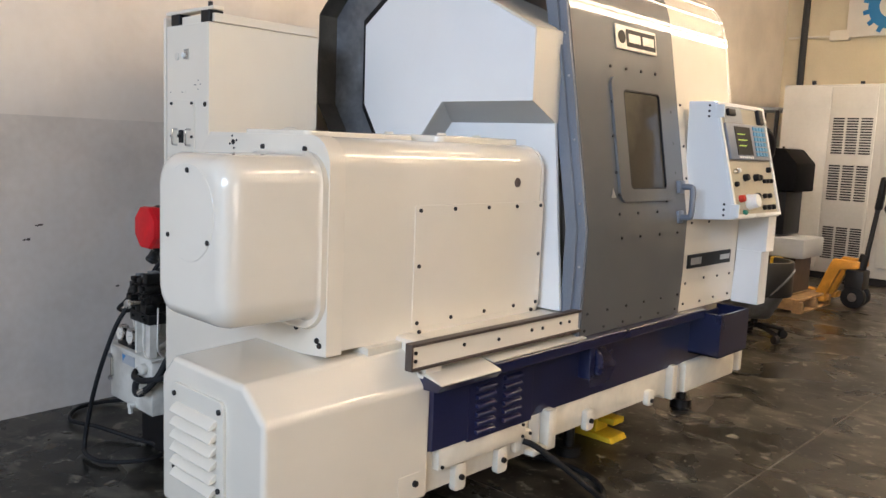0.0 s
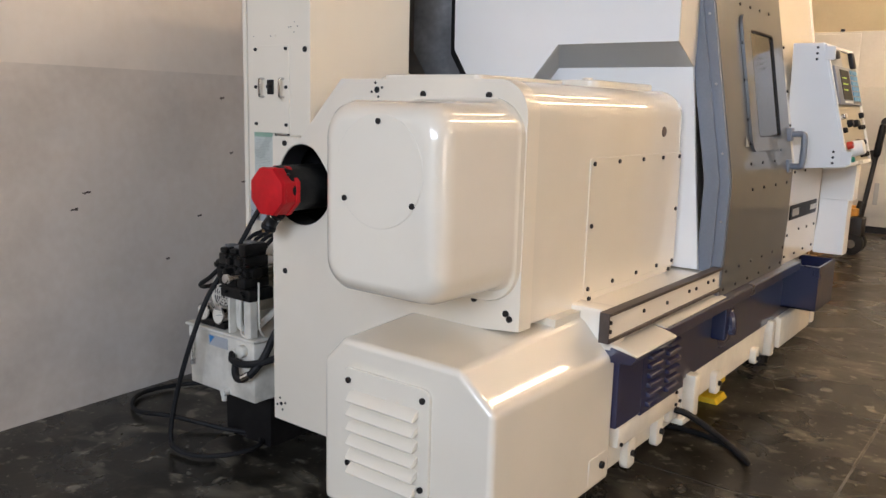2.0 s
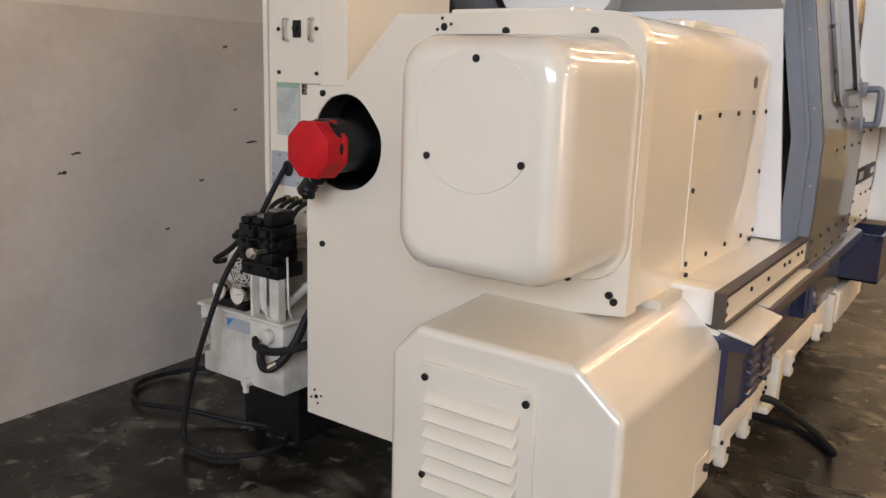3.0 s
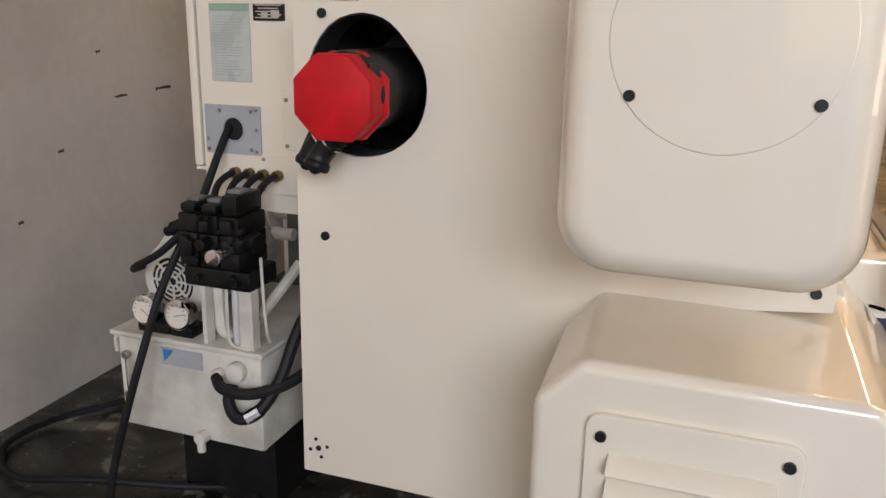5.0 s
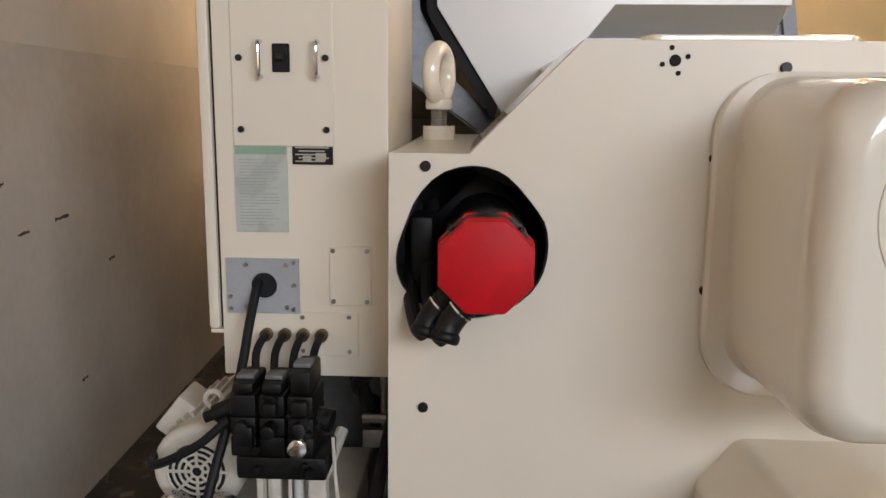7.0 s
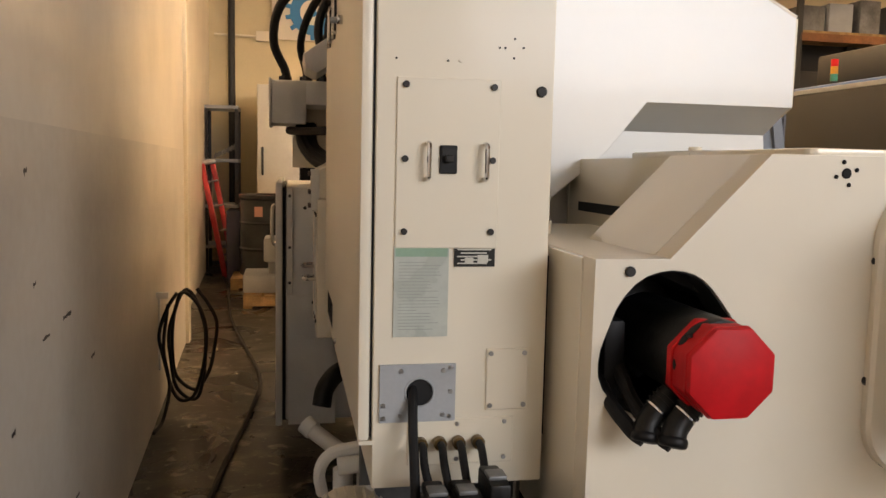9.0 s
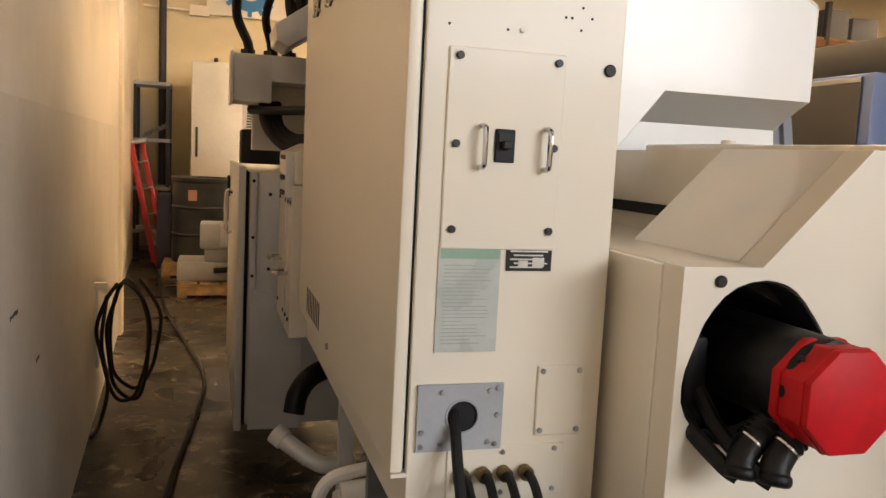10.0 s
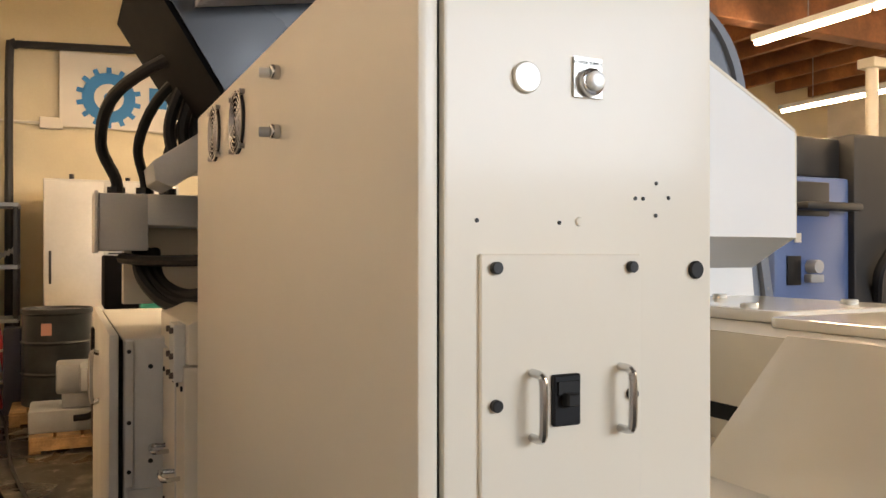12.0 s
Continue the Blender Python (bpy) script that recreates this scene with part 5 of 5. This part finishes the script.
solo("pipe_elbow", joined(rod((-4.14, 3.78, 0.60), (-4.02, 3.72, 0.52), 0.035, 14), rod((-4.15, 3.79, 0.61), (-4.115, 3.765, 0.585), 0.042, 14), hose([(-4.02, 3.72, 0.52), (-3.96, 3.70, 0.50), (-3.85, 3.75, 0.50)], 0.033, 12, 5)), WHITE, "white plastic pipe elbow", "pipe").location.z -= 0.085
valve = thing("pipe_valve", (-4.05, 2.66, 0.0), "white valve and bent pipe beside the oil tank", "valve")
part("bent_pipe", hose([(-4.12, 2.72, 0.64), (-4.13, 2.68, 0.72), (-4.10, 2.66, 0.78), (-4.02, 2.66, 0.80), (-3.90, 2.70, 0.80)], 0.018, 10, 5), WHITE, valve)
part("valve_body", rod((-4.08, 2.64, 0.75), (-3.96, 2.64, 0.76), 0.026, 12), WHITE, valve)
part("valve_cap", rod((-4.06, 2.58, 0.69), (-3.98, 2.58, 0.69), 0.022, 12), WHITE, valve)
part("riser", rod((-4.06, 2.70, 0.0), (-4.06, 2.70, 0.72), 0.03, 14), WHITE, valve)
solo("pallet_block", box(-4.05, -3.8, 2.55, 2.95, 0.0, 0.30, 0.01), GREY_LIGHT, "grey plinth under the pipework", "plinth")

jb = thing("junction_box", (-4.2, 4.75, 1.85), "light grey junction box with black conduits entering its top", "junction box")
part("body", joined(box(-4.31, -4.13, 4.70, 5.05, 1.83, 2.055, 0.006), box(-4.135, -3.70, 4.70, 5.05, 1.93, 2.055, 0.006)), GREY_LIGHT, jb)
part("lid", box(-4.325, -4.31, 4.695, 5.05, 1.82, 2.065, 0.004), GREY_LIGHT, jb)
for i, x in enumerate((-4.24, -4.13, -4.04)):
    c = part("conduit", hose([(x, 4.86, 2.05), (x, 4.86, 2.12), (x - 0.06 + 0.03 * i, 4.80, 2.26), (x - 0.02 + 0.05 * i, 4.6, 2.42), (x + 0.16, 4.3, 2.52), (x + 0.28, 4.0, 2.50)], 0.023 - 0.003 * i, 10, 7, 0.05), RUBBER, jb)
    part("conduit_gland", rod((x, 4.86, 2.055), (x, 4.86, 2.09), 0.036, 10), BOLT, c)
for k in range(3):
    part("loop_hose", hose([(-4.16 + 0.03 * k, 4.80, 1.83), (-4.15 + 0.03 * k, 4.72, 1.72), (-4.06 + 0.02 * k, 4.55, 1.62 + 0.02 * k), (-3.93, 4.30, 1.63 + 0.03 * k), (-3.80, 4.05, 1.80)], 0.026, 9, 7), RUBBER, jb)
part("bracket", box(-4.2, -3.6, 5.05, 5.15, 1.60, 2.0), CREAM_DULL, jb)
part("cross_hose", hose([(-4.22, 4.84, 1.80), (-4.1, 4.6, 1.79), (-3.8, 4.2, 1.80)], 0.022, 8, 5), RUBBER, jb)
solo("deflector", prism([(-4.155, 2.14), (-3.965, 2.272), (-3.70, 2.29), (-3.70, 2.19), (-3.985, 2.12), (-4.09, 2.05), (-4.145, 2.075)], "y", 4.28, 4.62, 0.006), GREY_LIGHT, "pale folded sheet deflector on the rear guard", "guard")
hood = thing("rear_hood", (-3.9, 4.2, 1.6), "dark glossy sheet hood over the machine's back", "hood")
part("face", prism([(-4.10, 2.728), (-3.405, 2.728), (-3.405, 1.68), (-3.58, 1.773), (-3.925, 2.243), (-4.225, 2.728)], "y", 3.88, 3.895), HOOD, hood)
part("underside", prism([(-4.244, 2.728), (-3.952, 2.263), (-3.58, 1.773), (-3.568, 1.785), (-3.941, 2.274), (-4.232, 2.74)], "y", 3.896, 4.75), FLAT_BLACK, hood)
part("top_lip", prism([(-4.07, 2.575), (-3.60, 2.655), (-3.60, 2.72), (-4.07, 2.66)], "y", 3.70, 3.879, 0.004, 1), WHITE, hood, "white folded lip of the hood")
for k in range(4):
    part("hood_cable", hose([(-4.06 + 0.05 * k, 4.45, 2.16), (-4.08 + 0.05 * k, 4.45, 2.28), (-4.05 + 0.05 * k, 4.43, 2.40), (-3.98 + 0.05 * k, 4.40, 2.55)], 0.022, 8, 5), RUBBER, hood)

# ---------------------------------------------------------------- along the west wall
coil = thing("hanging_hose", (-4.95, 5.6, 0.0), "black hose coiled on a white wall hook", "hose")
loops = []
rc = random.Random(5)
for k in range(3):
    wide, tall = 0.12 + 0.035 * rc.random(), 0.30 + 0.07 * rc.random()
    for a in np.linspace(0, 2 * math.pi, 12, endpoint=False):
        loops.append((-4.87 + wide * math.cos(a + 1.9) + 0.03 * (rc.random() - 0.5) + 0.02 * k, 5.56 + 0.07 * k + 0.04 * math.sin(a), 0.80 - tall + tall * math.sin(a + 1.9) + 0.02 * rc.random()))
part("coil", hose(loops, 0.0115, 8, 4), RUBBER, coil)
part("tail", hose([(-4.97, 5.62, 0.72), (-4.99, 5.55, 0.45), (-4.95, 5.50, 0.22), (-4.98, 5.42, 0.03), (-5.0, 5.2, 0.02)], 0.011, 8, 6), RUBBER, coil)
part("hook", joined(box(wall_x(5.6) - 0.005, -4.96, 5.58, 5.62, 0.76, 0.80, 0.005), rod((-5.02, 5.60, 0.30), (-5.02, 5.60, 0.80), 0.009, 10)), WHITE, coil)
solo("floor_cord", hose([(-4.62, 3.6, 0.016), (-4.56, 4.6, 0.016), (-4.46, 5.6, 0.016), (-4.43, 6.4, 0.016), (-4.60, 7.5, 0.016), (-4.79, 8.7, 0.016), (-4.88, 9.6, 0.016), (-5.0, 11.0, 0.016), (-5.12, 11.9, 0.016)], 0.016, 8, 7), RUBBER, "black extension cord trailing over the floor", "cable")
rs = random.Random(8)
for y, z, w in ((2.86, 1.095, 0.045), (3.12, 1.11, 0.07), (3.23, 0.46, 0.025), (2.76, 1.27, 0.012), (1.77, 1.02, 0.02), (1.84, 1.10, 0.022), (2.30, 0.70, 0.012), (2.52, 0.92, 0.014), (3.55, 0.88, 0.03), (2.70, 1.585, 0.015)):
    lower = [(w * (2 * k / 7 - 1), -0.004 * rs.random() - 0.012 * rs.random() * (k == 2)) for k in range(8)]
    upper = [(w * (2 * k / 7 - 1), 0.001 + 0.006 * rs.random() + 0.006 * k / 7) for k in range(7, -1, -1)]
    solo("wall_scuff", moved(prism(lower + upper, "x", 0.0005, 0.0012), Matrix.Translation((wall_x(y), y, z))), BROWN_STRIP, "thin dark scuff on the painted wall", "scuff", "", "wall scuffs")
solo("trim", box(wall_x(7.75) - 0.08, wall_x(7.75) + 0.035, 7.72, 7.86, 0, 5.6, 0.01), CREAM_DULL, "cream painted wall edge strip", "trim", "structure")

# ---------------------------------------------------------------- north end
solo("drain_pipe", hose([(-5.12, 13.85, 0.0), (-5.12, 13.85, 2.0), (-5.12, 13.85, 4.5), (-5.05, 13.85, 4.69), (-4.8, 13.85, 4.72), (-3.3, 13.85, 4.80)], 0.055, 10, 6), CHARCOAL, "black iron wall pipe", "pipe")
solo("wall_conduit", joined(rod((-5.4, 13.93, 3.66), (-2.0, 13.93, 3.60), 0.02, 8), box(-4.75, -4.45, 13.90, 13.99, 3.58, 3.74, 0.01)), CREAM_DULL, "cream painted wall conduit", "conduit")
sign = thing("wall_sign", (-3.4, 13.9, 4.1), "white wall sign with a blue gear emblem", "sign")
part("board", box(-4.50, -1.9, 13.90, 13.95, 3.62, 4.70, 0.005, 1), SIGN_WHITE, sign)
gear = []
for k in range(14):
    for a, r in ((0.0, 0.36), (0.13, 0.36), (0.15, 0.44), (0.30, 0.44), (0.32, 0.36)):
        th = 2 * math.pi * k / 14 + a
        gear.append((-3.85 + r * math.cos(th), 4.07 + r * math.sin(th)))
part("gear_emblem", prism(gear, "y", 13.885, 13.90), LOGO_BLUE, sign)
part("gear_centre", prism(ring(-3.85, 4.07, 0.20, 32), "y", 13.880, 13.886), SIGN_WHITE, sign)
part("gear_hub", prism(ring(-3.85, 4.07, 0.07, 20), "y", 13.876, 13.881), LOGO_BLUE, sign)
part("letter_bar", box(-3.30, -3.05, 13.885, 13.90, 3.96, 4.26), LOGO_BLUE, sign)
part("letter_bar", box(-2.95, -2.2, 13.885, 13.90, 3.96, 4.26), LOGO_BLUE, sign)

far = thing("machine_tool", (-3.3, 12.5, 0), "large white machining centre with louvred side panels", "machine tool")
part("body", prism([(-4.66, 0.10), (-4.66, 2.72), (-3.12, 2.72), (-3.10, 2.45), (-2.65, 2.42), (-2.35, 2.0), (-1.7, 1.95), (-1.7, 0.10)], "y", 12.03, 13.6, 0.01), FAR_WHITE, far)
part("plinth", box(-4.6, -1.75, 12.08, 13.5, 0, 0.10), CHARCOAL, far)
part("side_panel", box(-4.65, -4.00, 12.005, 12.03, 0.15, 2.69, 0.006), FAR_WHITE, far)
part("vent_panel", box(-3.985, -3.40, 12.008, 12.03, 0.15, 2.69, 0.006), FAR_WHITE, far)
for z0, z1 in ((1.76, 2.27), (1.12, 1.62), (0.30, 0.76)):
    for x in (-3.94, -3.76, -3.58):
        for q in range(14):
            z = z0 + (z1 - z0) * (q + 0.5) / 14
            part("vent_slot", box(x, x + 0.145, 12.002, 12.009, z - 0.010, z + 0.010), CHARCOAL, far)
part("access_door", box(-3.30, -2.5, 12.01, 12.03, 1.20, 1.98, 0.005), FAR_WHITE, far)
part("access_door", box(-3.22, -2.62, 12.01, 12.03, 0.25, 0.95, 0.005), FAR_WHITE, far)
part("port", prism(ring(-2.98, 1.52, 0.06, 20), "y", 12.0, 12.012), CHARCOAL, far)
part("port", prism(ring(-3.10, 1.06, 0.08, 20), "y", 12.0, 12.03), CHARCOAL, far)
part("latch", box(-3.03, -2.97, 11.995, 12.012, 0.40, 0.70, 0.01), GREY_PLATE, far)
part("handle", box(-4.60, -4.57, 11.98, 12.01, 1.45, 1.85, 0.01), CHARCOAL, far)
for x, z in ((-4.35, 2.80), (-3.7, 2.78)):
    part("lift_lug", rod((x, 12.3, 2.70), (x, 12.3, z), 0.03, 10), BOLT, far)

drum = thing("oil_drum", (-4.50, 11.3, 0.13), "black steel oil drum with rolled hoops on a pallet", "drum")
sec = []
for z, rr in ((0.15, 0.35), (0.16, 0.36), (0.48, 0.355), (0.50, 0.372), (0.52, 0.355), (0.82, 0.355), (0.84, 0.372), (0.86, 0.355), (1.14, 0.355), (1.16, 0.372), (1.20, 0.372), (1.21, 0.36), (1.185, 0.345)):
    sec.append([(-4.50 + u, 11.3 + v, z) for u, v in ring(0, 0, rr, 28)])
part("shell", loft(sec), DRUM, drum)
part("drum_label", moved(box(-0.075, 0.075, -0.004, 0.004, 0.93, 1.06), Matrix.Translation((-4.58, 10.955, 0.0))), material("faded_label", (0.45, 0.22, 0.18), 0.6), drum)


def pallet(x, y, w, d, z=0.0, label="weathered wooden pallet on the floor"):
    p = thing("pallet", (x, y, z), label, "pallet", "pallets")
    for k in range(5):
        u = x + w * k / 5
        part("deck_board", box(u, u + w / 5 - 0.03, y, y + d, z + 0.125, z + 0.15, 0.003, 1), WOOD, p)
    for k in range(3):
        v = y + (d - 0.08) * k / 2
        part("stringer", box(x, x + w, v, v + 0.08, z + 0.025, z + 0.124, 0.003, 1), WOOD, p)
    for k in range(3):
        u = x + (w - 0.1) * k / 2
        part("bottom_board", box(u, u + 0.1, y, y + d, z, z + 0.024, 0.003, 1), WOOD, p)
    return p


pallet(-4.95, 10.8, 0.95, 1.0)
pallet(-4.72, 9.45, 1.15, 0.95)
rig = thing("pump_motor_unit", (-4.4, 9.9, 0.15), "grey gear motor lying on a wooden pallet", "motor")
part("base", box(-4.73, -3.9, 9.6, 10.2, 0.151, 0.36, 0.02), GREY_PLATE, rig)
part("cover", box(-4.50, -3.95, 9.62, 10.0, 0.50, 0.78, 0.03), GREY_PLATE, rig)
part("column", box(-4.45, -4.15, 9.66, 9.96, 0.36, 0.50, 0.015), GREY_PLATE, rig)
part("lead", hose([(-4.1, 9.6, 0.42), (-4.2, 9.55, 0.30), (-4.35, 9.56, 0.28)], 0.03, 8, 5), RUBBER, rig)

lad = thing("step_ladder", (-5.22, 12.2, 0), "folded red fibreglass step ladder leaning on the wall", "ladder")
for dx in (0.0, 0.13):
    part("rail", moved(box(dx - 0.035, dx + 0.035, -0.05, 0.05, 0.0, 1.62, 0.01), Matrix.Translation((-5.10, 12.0 + dx, 0)) @ Matrix.Rotation(-0.19, 4, "Y")), LADDER, lad)
for k in range(4):
    part("tread", moved(box(-0.02, 0.16, -0.06, 0.06, 0.30 + 0.35 * k, 0.325 + 0.35 * k, 0.004, 1), Matrix.Translation((-5.10, 12.07, 0)) @ Matrix.Rotation(-0.19, 4, "Y")), ZINC, lad)
part("top_cap", moved(box(-0.05, 0.19, -0.07, 0.09, 1.60, 1.66, 0.01), Matrix.Translation((-5.10, 12.06, 0)) @ Matrix.Rotation(-0.19, 4, "Y")), ZINC, lad)
rack = thing("storage_rack", (-5.2, 12.9, 0), "grey steel storage rack with small parts", "rack")
for x in (-5.42, -4.98):
    for y in (12.65, 13.25):
        part("upright", box(x - 0.025, x + 0.025, y - 0.025, y + 0.025, 0, 2.45, 0.003, 1), CHARCOAL, rack)
for z in (0.35, 0.95, 1.62, 2.40):
    part("shelf", box(-5.45, -4.95, 12.62, 13.28, z, z + 0.05, 0.004, 1), GREY_PLATE, rack)
for k in range(7):
    part("collet", rod((-5.30 + 0.045 * k, 12.75, 1.68 + 0.022 * k), (-5.27 + 0.045 * k, 12.75, 1.76 + 0.022 * k), 0.02, 8), ZINC, rack)
solo("blue_bin", box(-5.05, -4.86, 11.5, 11.8, 0.0, 0.98, 0.02), NAVY, "dark blue plastic bin beside the drum", "bin")

# ---------------------------------------------------------------- beyond the machine's far end
jack = thing("pallet_truck", (-3.0, 10.1, 0), "worn orange pallet truck with a black tiller", "pallet truck")
part("battery_side", prism([(-3.26, 0.06), (-3.15, 0.06), (-2.99, 0.44), (-2.80, 0.47), (-2.80, 0.55), (-3.07, 0.56), (-3.10, 0.50)], "y", 9.78, 9.86, 0.01), ORANGE, jack)
part("battery_side", prism([(-3.26, 0.06), (-3.15, 0.06), (-2.99, 0.44), (-2.80, 0.47), (-2.80, 0.55), (-3.07, 0.56), (-3.10, 0.50)], "y", 10.10, 10.18, 0.01), ORANGE, jack)
part("fork", box(-3.9, -3.1, 9.70, 9.88, 0.06, 0.13, 0.01), ORANGE, jack)
part("fork", box(-3.9, -3.1, 10.12, 10.30, 0.06, 0.13, 0.01), ORANGE, jack)
for y in (9.88, 10.05):
    w = part("wheel", bevelled(rod((-2.86, y, 0.13), (-2.86, y + 0.09, 0.13), 0.13, 22), 0.012), RUBBER, jack)
    part("hub", rod((-2.86, y - 0.003, 0.13), (-2.86, y + 0.093, 0.13), 0.05, 14), ZINC, w)
part("pump_body", joined(box(-2.96, -2.76, 9.88, 10.12, 0.22, 0.44, 0.02), rod((-2.86, 10.0, 0.30), (-2.80, 10.0, 0.62), 0.05, 12)), CHARCOAL, jack)
part("tiller", hose([(-2.80, 10.0, 0.45), (-2.76, 10.0, 0.80), (-2.72, 10.0, 1.15)], 0.026, 10, 5), CHARCOAL, jack)
part("grip", moved(box(-0.035, 0.035, -0.06, 0.06, -0.19, 0.19, 0.03, 3), Matrix.Translation((-2.70, 10.0, 1.32)) @ Matrix.Rotation(0.1, 4, "Y")), BLACK, jack)
conv = thing("chip_conveyor", (-3.6, 9.3, 0), "black chip conveyor head with a green gear motor", "conveyor")
part("head", prism([(-4.1, 1.30), (-4.1, 1.80), (-3.55, 1.78), (-3.40, 1.62), (-3.40, 1.30)], "y", 9.3, 9.9, 0.02), FLAT_BLACK, conv)
part("chute", box(-3.95, -3.50, 9.35, 9.85, 0.80, 1.30, 0.02), BLACK, conv)
part("gear_motor", joined(bevelled(rod((-3.72, 9.28, 1.33), (-3.72, 9.10, 1.33), 0.08, 16), 0.01), box(-3.80, -3.62, 9.22, 9.34, 1.25, 1.42, 0.02)), GREEN, conv)
part("trough", box(-4.3, -3.24, 9.3, 9.95, 0.56, 0.78, 0.02), GREY_PLATE, conv)
part("stand", joined(box(-4.2, -3.35, 9.4, 9.9, 0.15, 0.56)), BROWN_STRIP, conv)
part("bucket", bevelled(rod((-3.50, 9.25, 0.34), (-3.50, 9.25, 0.56), 0.07, 14), 0.01), YELLOW, conv)
pallet(-4.1, 9.0, 1.0, 0.95)

blue = thing("blue_machine", (4.0, 9.8, 0), "blue-grey machining centre with a window and latch", "machine tool")
part("body", box(2.80, 5.6, 8.62, 10.9, 0.05, 2.80, 0.02), BLUE_DULL, blue)
part("front", box(2.82, 5.5, 8.59, 8.62, 0.2, 2.74, 0.01), BLUE, blue)
part("latch_plate", prism(rounded(2.92, 3.30, 2.20, 2.42, 0.1), "y", 8.575, 8.592), CHARCOAL, blue)
part("window", box(3.6, 4.3, 8.575, 8.592, 1.9, 2.5, 0.01), LABEL_BLACK, blue)
part("side_door", box(2.785, 2.80, 8.9, 10.2, 0.2, 2.6, 0.008), BLUE_DULL, blue)
lamp = thing("stack_light", (0.36, 6.6, 2.40), "red, amber and green signal stack light", "signal light")
for k, m in enumerate((GREEN, ORANGE, RED_CAP)):
    part("lens", rod((0.36, 6.6, 2.425 + 0.062 * k), (0.36, 6.6, 2.485 + 0.062 * k), 0.030, 14), m, lamp)
part("base", rod((0.36, 6.6, 2.40), (0.36, 6.6, 2.424), 0.024, 12), CHARCOAL, lamp)

# loaded shelving beyond the blue machines
shelving = thing("pallet_shelving", (4.7, 11.8, 0), "dark steel shelving with timber shelves and boxes", "shelving")
for x in (3.2, 4.75, 6.3):
    for y in (11.32, 12.28):
        part("upright", box(x - 0.04, x + 0.04, y - 0.04, y + 0.04, 0, 4.3, 0.005, 1), CHARCOAL, shelving)
for z in (1.3, 2.62, 3.72):
    part("shelf_beam", box(3.2, 6.3, 11.28, 11.34, z - 0.12, z, 0.005, 1), BEAM, shelving)
    part("shelf_deck", box(3.16, 6.34, 11.30, 12.32, z, z + 0.04, 0.004, 1), WOOD, shelving)
# dark sheet paints the shadow behind the stored boxes
part("shade_backing", box(3.2, 6.3, 12.30, 12.32, 0.1, 4.25, 0.003, 1), CHARCOAL, shelving)
rb = random.Random(21)
for z in (1.342, 2.662, 3.762):
    x = 3.3
    while x < 5.9:
        w, h = 0.25 + 0.4 * rb.random(), 0.22 + 0.5 * rb.random()
        kind = rb.choice((CHARCOAL, STEEL_DARK, WOOD, GREY_PLATE, BLUE_DULL, CHARCOAL))
        solo("stored_box", moved(box(-w / 2, w / 2, -0.3, 0.3, 0, min(h, 0.52), 0.015), Matrix.Translation((x + w / 2, 11.75, z)) @ rot_z(0.2 * (rb.random() - 0.5))), kind, "dusty crate stored on the dark shelving", "box", "", "crates on the shelving")
        x += w + 0.03 + 0.15 * rb.random()

mid = thing("blue_grinder", (1.2, 6.6, 0), "pale blue machine with a charcoal side cabinet", "machine tool")
part("body", box(0.30, 1.10, 5.62, 7.2, 0.05, 2.40, 0.02), BLUE, mid)
part("cabinet", box(1.11, 2.5, 5.58, 7.3, 0.05, 2.75, 0.02), CHARCOAL, mid)
part("cabinet_side", box(0.62, 1.10, 5.70, 7.2, 2.41, 2.72, 0.02), CHARCOAL, mid)
part("side_panel", box(0.276, 0.298, 5.72, 7.12, 0.10, 2.37, 0.006), CHARCOAL, mid)
part("panel_edge", box(0.270, 0.276, 5.72, 7.12, 2.33, 2.37, 0.002, 1), GREY_PLATE, mid)
part("bezel", box(0.48, 0.86, 5.60, 5.625, 2.10, 2.36, 0.01), CHARCOAL, mid)
part("arm", box(0.45, 1.05, 5.45, 5.60, 2.14, 2.20, 0.02), CHARCOAL, mid)
part("chuck_window", box(0.42, 0.56, 5.605, 5.625, 1.58, 1.80, 0.005), BLACK, mid)
part("spindle_nose", joined(rod((0.66, 5.62, 1.72), (0.66, 5.53, 1.72), 0.05, 14), box(0.60, 0.74, 5.55, 5.62, 1.60, 1.66, 0.01)), GREY_PLATE, mid)
part("tag", box(0.50, 0.56, 5.605, 5.622, 1.90, 1.97), SIGN_WHITE, mid)
part("cabinet_cable", hose([(1.35, 5.57, 1.45), (1.3, 5.50, 1.7), (1.55, 5.48, 1.95), (1.9, 5.5, 2.0)], 0.04, 8, 6), RUBBER, mid)
part("shoulder", box(2.5, 3.4, 5.7, 7.2, 0.05, 2.0, 0.02), BLUE_DULL, mid)
